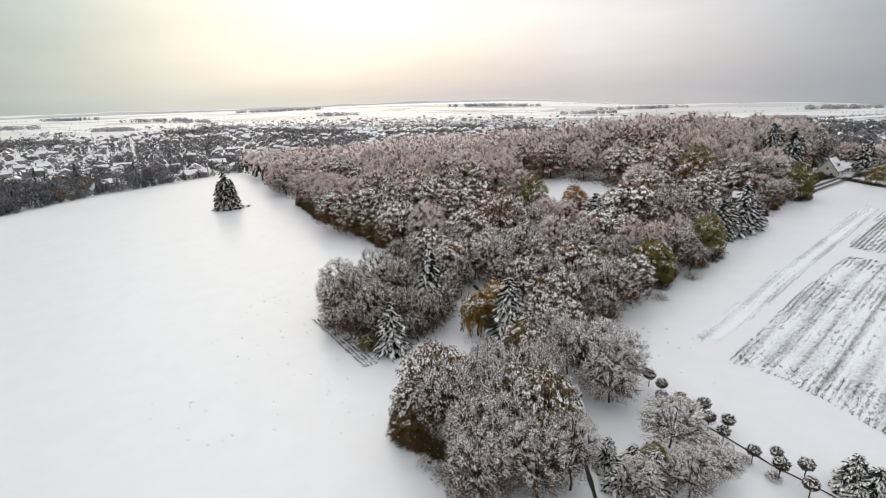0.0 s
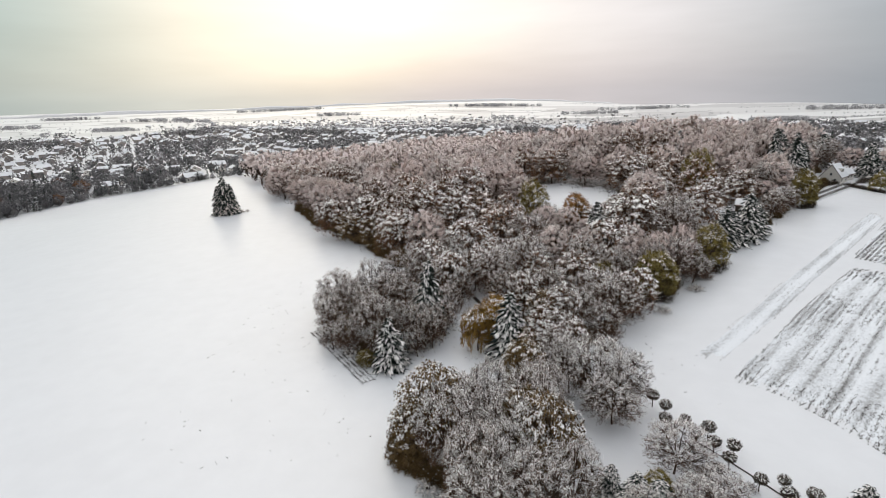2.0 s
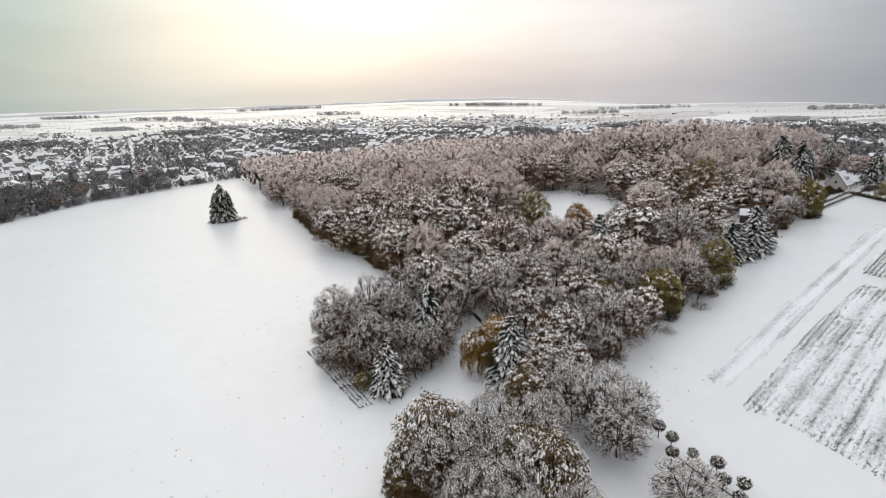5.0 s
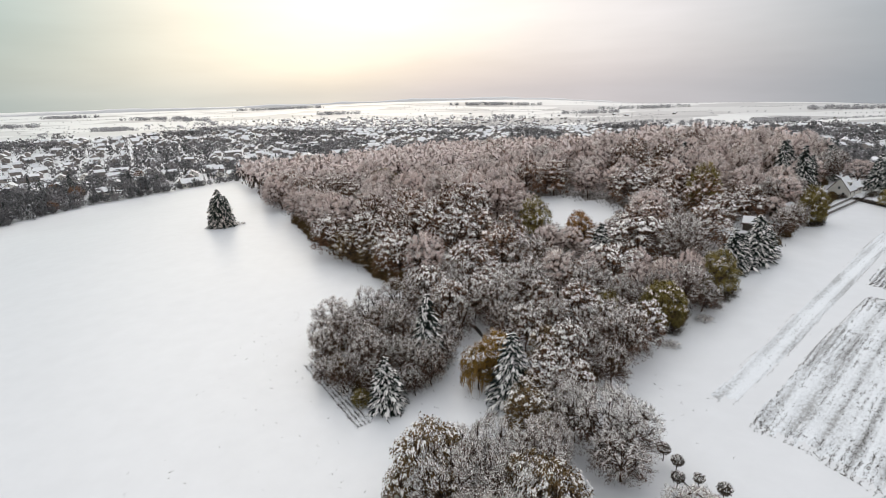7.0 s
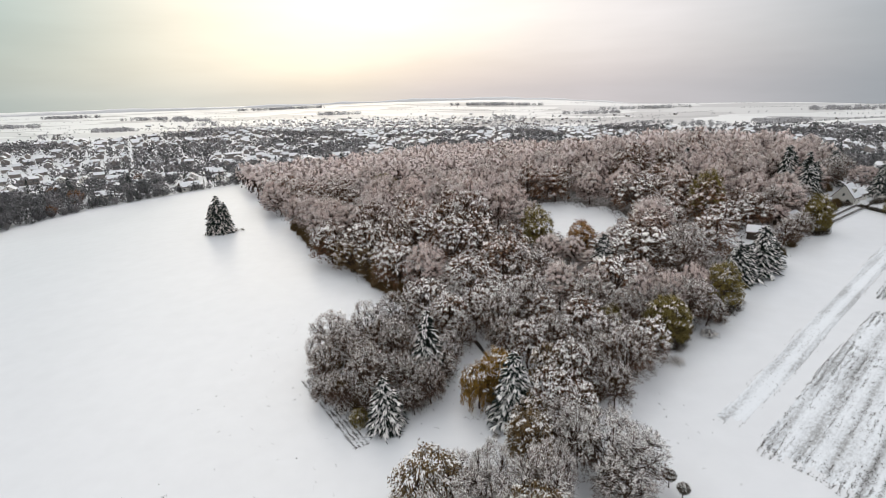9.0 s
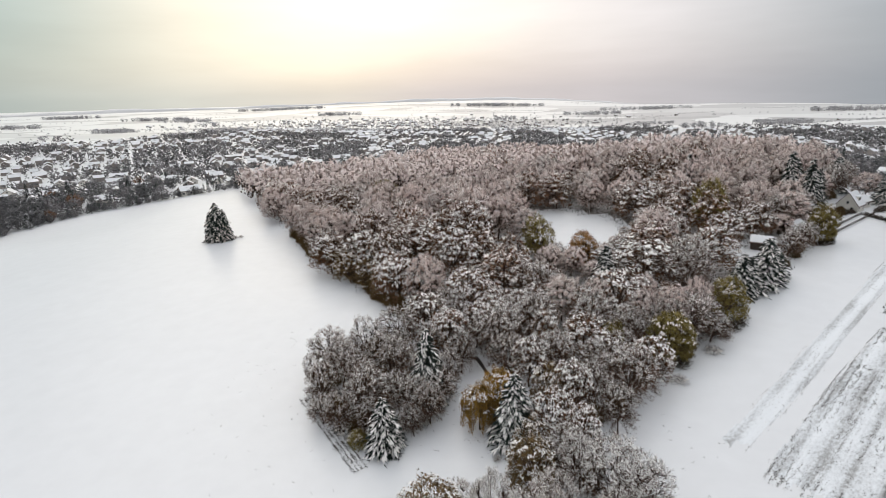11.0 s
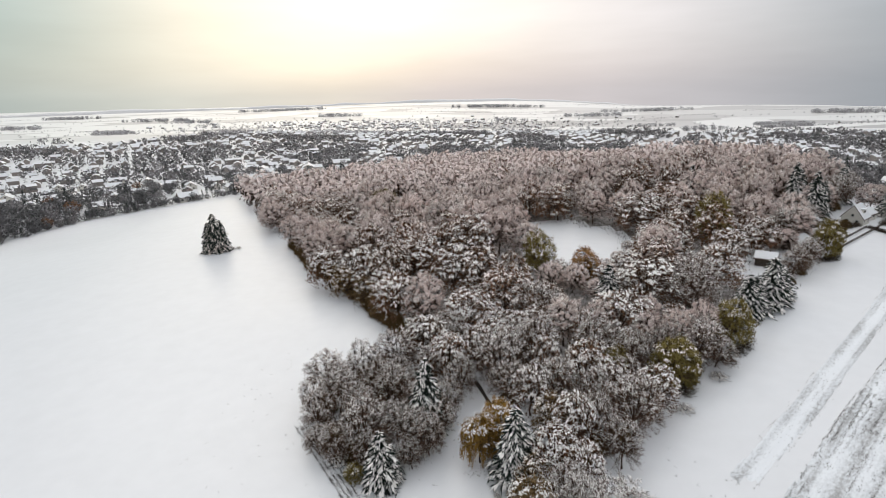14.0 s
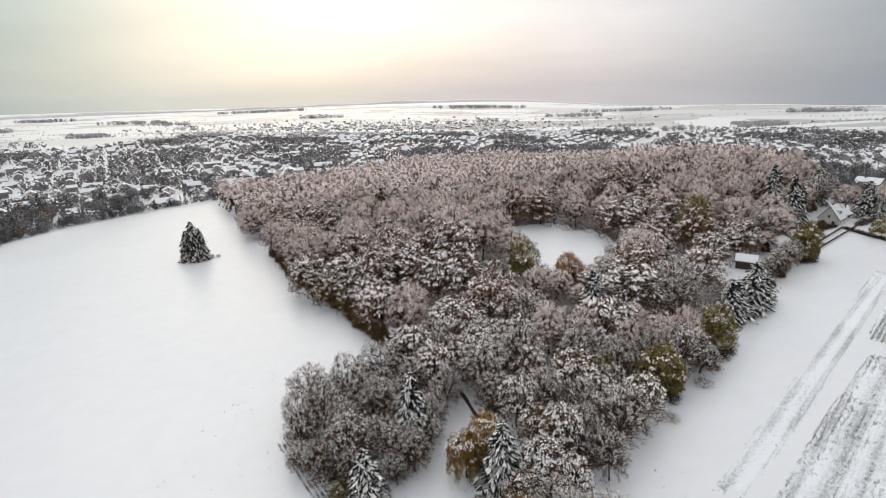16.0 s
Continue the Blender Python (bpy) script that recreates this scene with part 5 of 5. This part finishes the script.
    # trees between the houses and along the edges
    def far_tree(seed, h, r, n, size, tall=False):
        """A coarse tree for the distance."""
        g3 = Geo(), Geo(), Geo()
        r_ = np.random.default_rng(seed)
        tube(g3[0], [(0, 0, -0.5), (0, 0, h * 0.6)], [0.2, 0.1], 3)
        d = unit(r_.normal(size=(n, 3)))
        if tall:
            u = r_.uniform(0, 1, n)
            p = np.column_stack([d[:, 0] * r * (1 - u), d[:, 1] * r * (1 - u), u * h])
        else:
            p = d * (r, r, h * 0.46) * r_.uniform(0.5, 1.0, (n, 1)) ** 0.5 + (0, 0, h * 0.5)
        leaves(g3[1], r_, p, size, None if tall else d)
        blades(g3[1], r_, p, d + (0, 0, 0.4), r_.uniform(0.5, 1.1, n), size * 0.25)
        s = r_.random(n) < np.clip(0.04 + 0.26 * d[:, 2], 0.01, 0.9)
        leaves(g3[2], r_, p[s] + d[s] * 0.2 + (0, 0, 0.25), size * 0.7, d[s] + (0, 0, 0.5))
        k = np.array([0, 0, h * 0.35]), np.array([r, r, h * 0.6]), ()
        return [g3[0].full(), rounded(g3[1], r_, *k, 0.15, 0, 0.35).full(), rounded(g3[2], r_, *k, 0.6, 0, 0.3).full()]

    sets = [far_tree(400 + i, 9, 4.0, 230, 0.9) for i in range(3)] + [far_tree(410 + i, 8, 3.8, 210, 0.9) for i in range(2)] + [far_tree(420, 11, 2.8, 180, 0.6, True)]
    sets += [far_tree(430 + i, 7.5, 3.6, 14, 2.4) for i in range(5)] + [far_tree(440, 10, 2.4, 30, 1.1, True)]
    # past 520 m most crowns take the grey that stands for haze
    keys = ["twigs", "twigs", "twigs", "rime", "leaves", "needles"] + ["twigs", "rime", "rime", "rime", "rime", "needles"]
    joined = {k: Geo() for k in ("trunks", "twigs", "rime", "far_rime", "leaves", "needles", "frost")}

    def one(x, y, s, kind):
        kind += 6 if math.hypot(x, y) > 520 else 0
        a = rng.uniform(0, 6.28)
        c, q = math.cos(a) * s, math.sin(a) * s
        rot = np.array([[c, q, 0], [-q, c, 0], [0, 0, s]])
        at = np.array([x, y, float(land(x, y))])
        spin = np.array([[math.cos(a), math.sin(a), 0], [-math.sin(a), math.cos(a), 0], [0, 0, 1]])
        # the farthest crowns get the palest colour, haze painted by distance
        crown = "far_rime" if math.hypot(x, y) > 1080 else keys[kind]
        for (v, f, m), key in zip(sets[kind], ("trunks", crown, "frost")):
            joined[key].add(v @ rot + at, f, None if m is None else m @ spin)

    sp = np.array(spots)
    for poly, step, seed in ((VILLAGE_WEST, 10.5, 61), (VILLAGE_EAST, 10.0, 62), (VILLAGE_MID, 12, 63), (ORCHARDS, 9.5, 64)):
        for x, y in scatter(poly, step, seed):
            built_up = noise.noise((x * 0.011, y * 0.008, 7.0)) < 0.06
            if ((sp - (x, y)) ** 2).sum(1).min() > 9.5 ** 2 and rng.random() < (0.6 if built_up and poly is not ORCHARDS else 1.0):
                one(x, y, rng.uniform(0.6, 1.2) * (0.95 if built_up else 1.25), rng.choice([0, 1, 2, 3, 4, 5], p=[.27, .26, .2, .14, .02, .11]))
    # the belt of trees along the far edge of the field
    belt = np.array([(-262, 215), (-238, 250), (-223, 262), (-222, 300), (-207, 330), (-180, 348), (-152, 358), (-128, 362)], float)
    for a, b in zip(belt[:-1], belt[1:]):
        n = max(2, int(np.linalg.norm(b - a) / 1.5))
        for t in np.linspace(0, 1, n):
            p = a + (b - a) * t + rng.normal(size=2) * 2.2 + (-2.5, 2.5)
            one(*p, rng.uniform(0.7, 1.1) * (1.0 if p[0] < -225 else 0.6 if p[0] < -150 else 0.5), rng.choice([0, 1, 2, 3, 5]))
    # hedges, rows and small woods of the far plain
    for _ in range(95):
        y = 1150 + 2400 * rng.random() ** 1.5
        x = rng.uniform(-1.05, 1.0) * y
        ln, ang, gap = rng.uniform(60, 460), rng.uniform(-0.22, 0.22), rng.choice([5, 7, 18, 34])
        for t in np.arange(0, ln, gap):
            one(x + math.cos(ang) * t + rng.normal() * 2, y + math.sin(ang) * t + rng.normal() * 2, rng.uniform(0.3, 0.75) * (1.0 if gap < 10 else 1.3), 1 + rng.integers(0, 3))
    # the next village
    for _ in range(950):
        p = np.array([-110 + rng.normal() * 340, 1780 + rng.normal() * 180])
        one(*p, rng.uniform(0.6, 1.2), 1 + rng.integers(0, 3))
    woods = [(-755, 1250, 75, 110), (-623, 880, 60, 22), (-978, 2104, 170, 60), (-1926, 2835, 300, 100), (890, 1420, 90, 200), (-760, 1760, 90, 40), (600, 1570, 130, 40), (600, 2140, 260, 60), (770, 1240, 150, 50), (500, 905, 30, 20), (235, 1930, 120, 30), (900, 2400, 400, 60), (-1200, 2300, 300, 60), (-440, 2330, 200, 60),
             (-1500, 1900, 200, 60), (1500, 2000, 300, 80), (300, 2900, 500, 80), (-900, 3100, 500, 80), (330, 1010, 110, 30), (480, 1000, 100, 30), (150, 1090, 80, 25)]
    for x, y, w, d in woods:
        big = 1.5 if y < 1700 else 2.2
        for p in rng.uniform(-0.5, 0.5, (int(w * d / 36 / big ** 2), 2)) * (w, d):
            if abs(p[0]) / w + abs(p[1]) / d > 0.62 + 0.2 * math.sin(p[0] * 0.07 + x):
                continue
            one(x + p[0], y + p[1], rng.uniform(0.7, 1.1) * big, 1 + rng.integers(0, 3))
    for key, mat, lab in (("trunks", "bark", "dark trunks of the village and hedge trees"), ("twigs", "twig_garden", "bare twigs of the village and hedge trees"), ("rime", "rime", "grey twigs of the village and hedge trees, paled for haze"), ("far_rime", "far_rime", "crowns of distant hedges and woods, coloured pale for haze"), ("leaves", "leaf_brown", "brown leaves of the village trees"),
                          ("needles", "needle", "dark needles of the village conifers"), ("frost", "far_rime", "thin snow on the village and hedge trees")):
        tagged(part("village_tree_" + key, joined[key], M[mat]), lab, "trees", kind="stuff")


build_village()


# ---- the far rim of the plain ----
def far_rim():
    """Low wooded hills coloured as haze, past all that shifts as the camera moves."""
    rng = np.random.default_rng(71)
    a = np.radians(np.linspace(-75, 75, 400))
    ridge = np.array([14 + 12 * noise.noise((x * 3.1, 0.3, 0.7)) + 12 * noise.noise((x * 17.0, 1.3, 0.7)) + 5 * noise.noise((x * 60.0, 2.3, 0.7)) for x in a])
    x, y = np.sin(a) * 4300, np.cos(a) * 4300
    z = land(x, y)
    x2, y2 = np.sin(a) * 4600, np.cos(a) * 4600
    v = np.concatenate([np.column_stack([x, y, z - 30]), np.column_stack([x, y, z + ridge * 0.7]), np.column_stack([x2, y2, z + ridge])])
    n = len(a)
    f = []
    for i in range(n - 1):
        for o in (0, n):
            f += [(o + i, o + i + 1, o + n + i + 1), (o + i, o + n + i + 1, o + n + i)]
    # the pale base colour stands for the haze band at the horizon
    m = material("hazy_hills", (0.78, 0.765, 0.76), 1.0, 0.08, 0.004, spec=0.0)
    tagged(part("backdrop", Geo().add(v, f), m, smooth=True), "wooded hills at the horizon, coloured pale grey for haze", "backdrop", kind="structure")


far_rim()
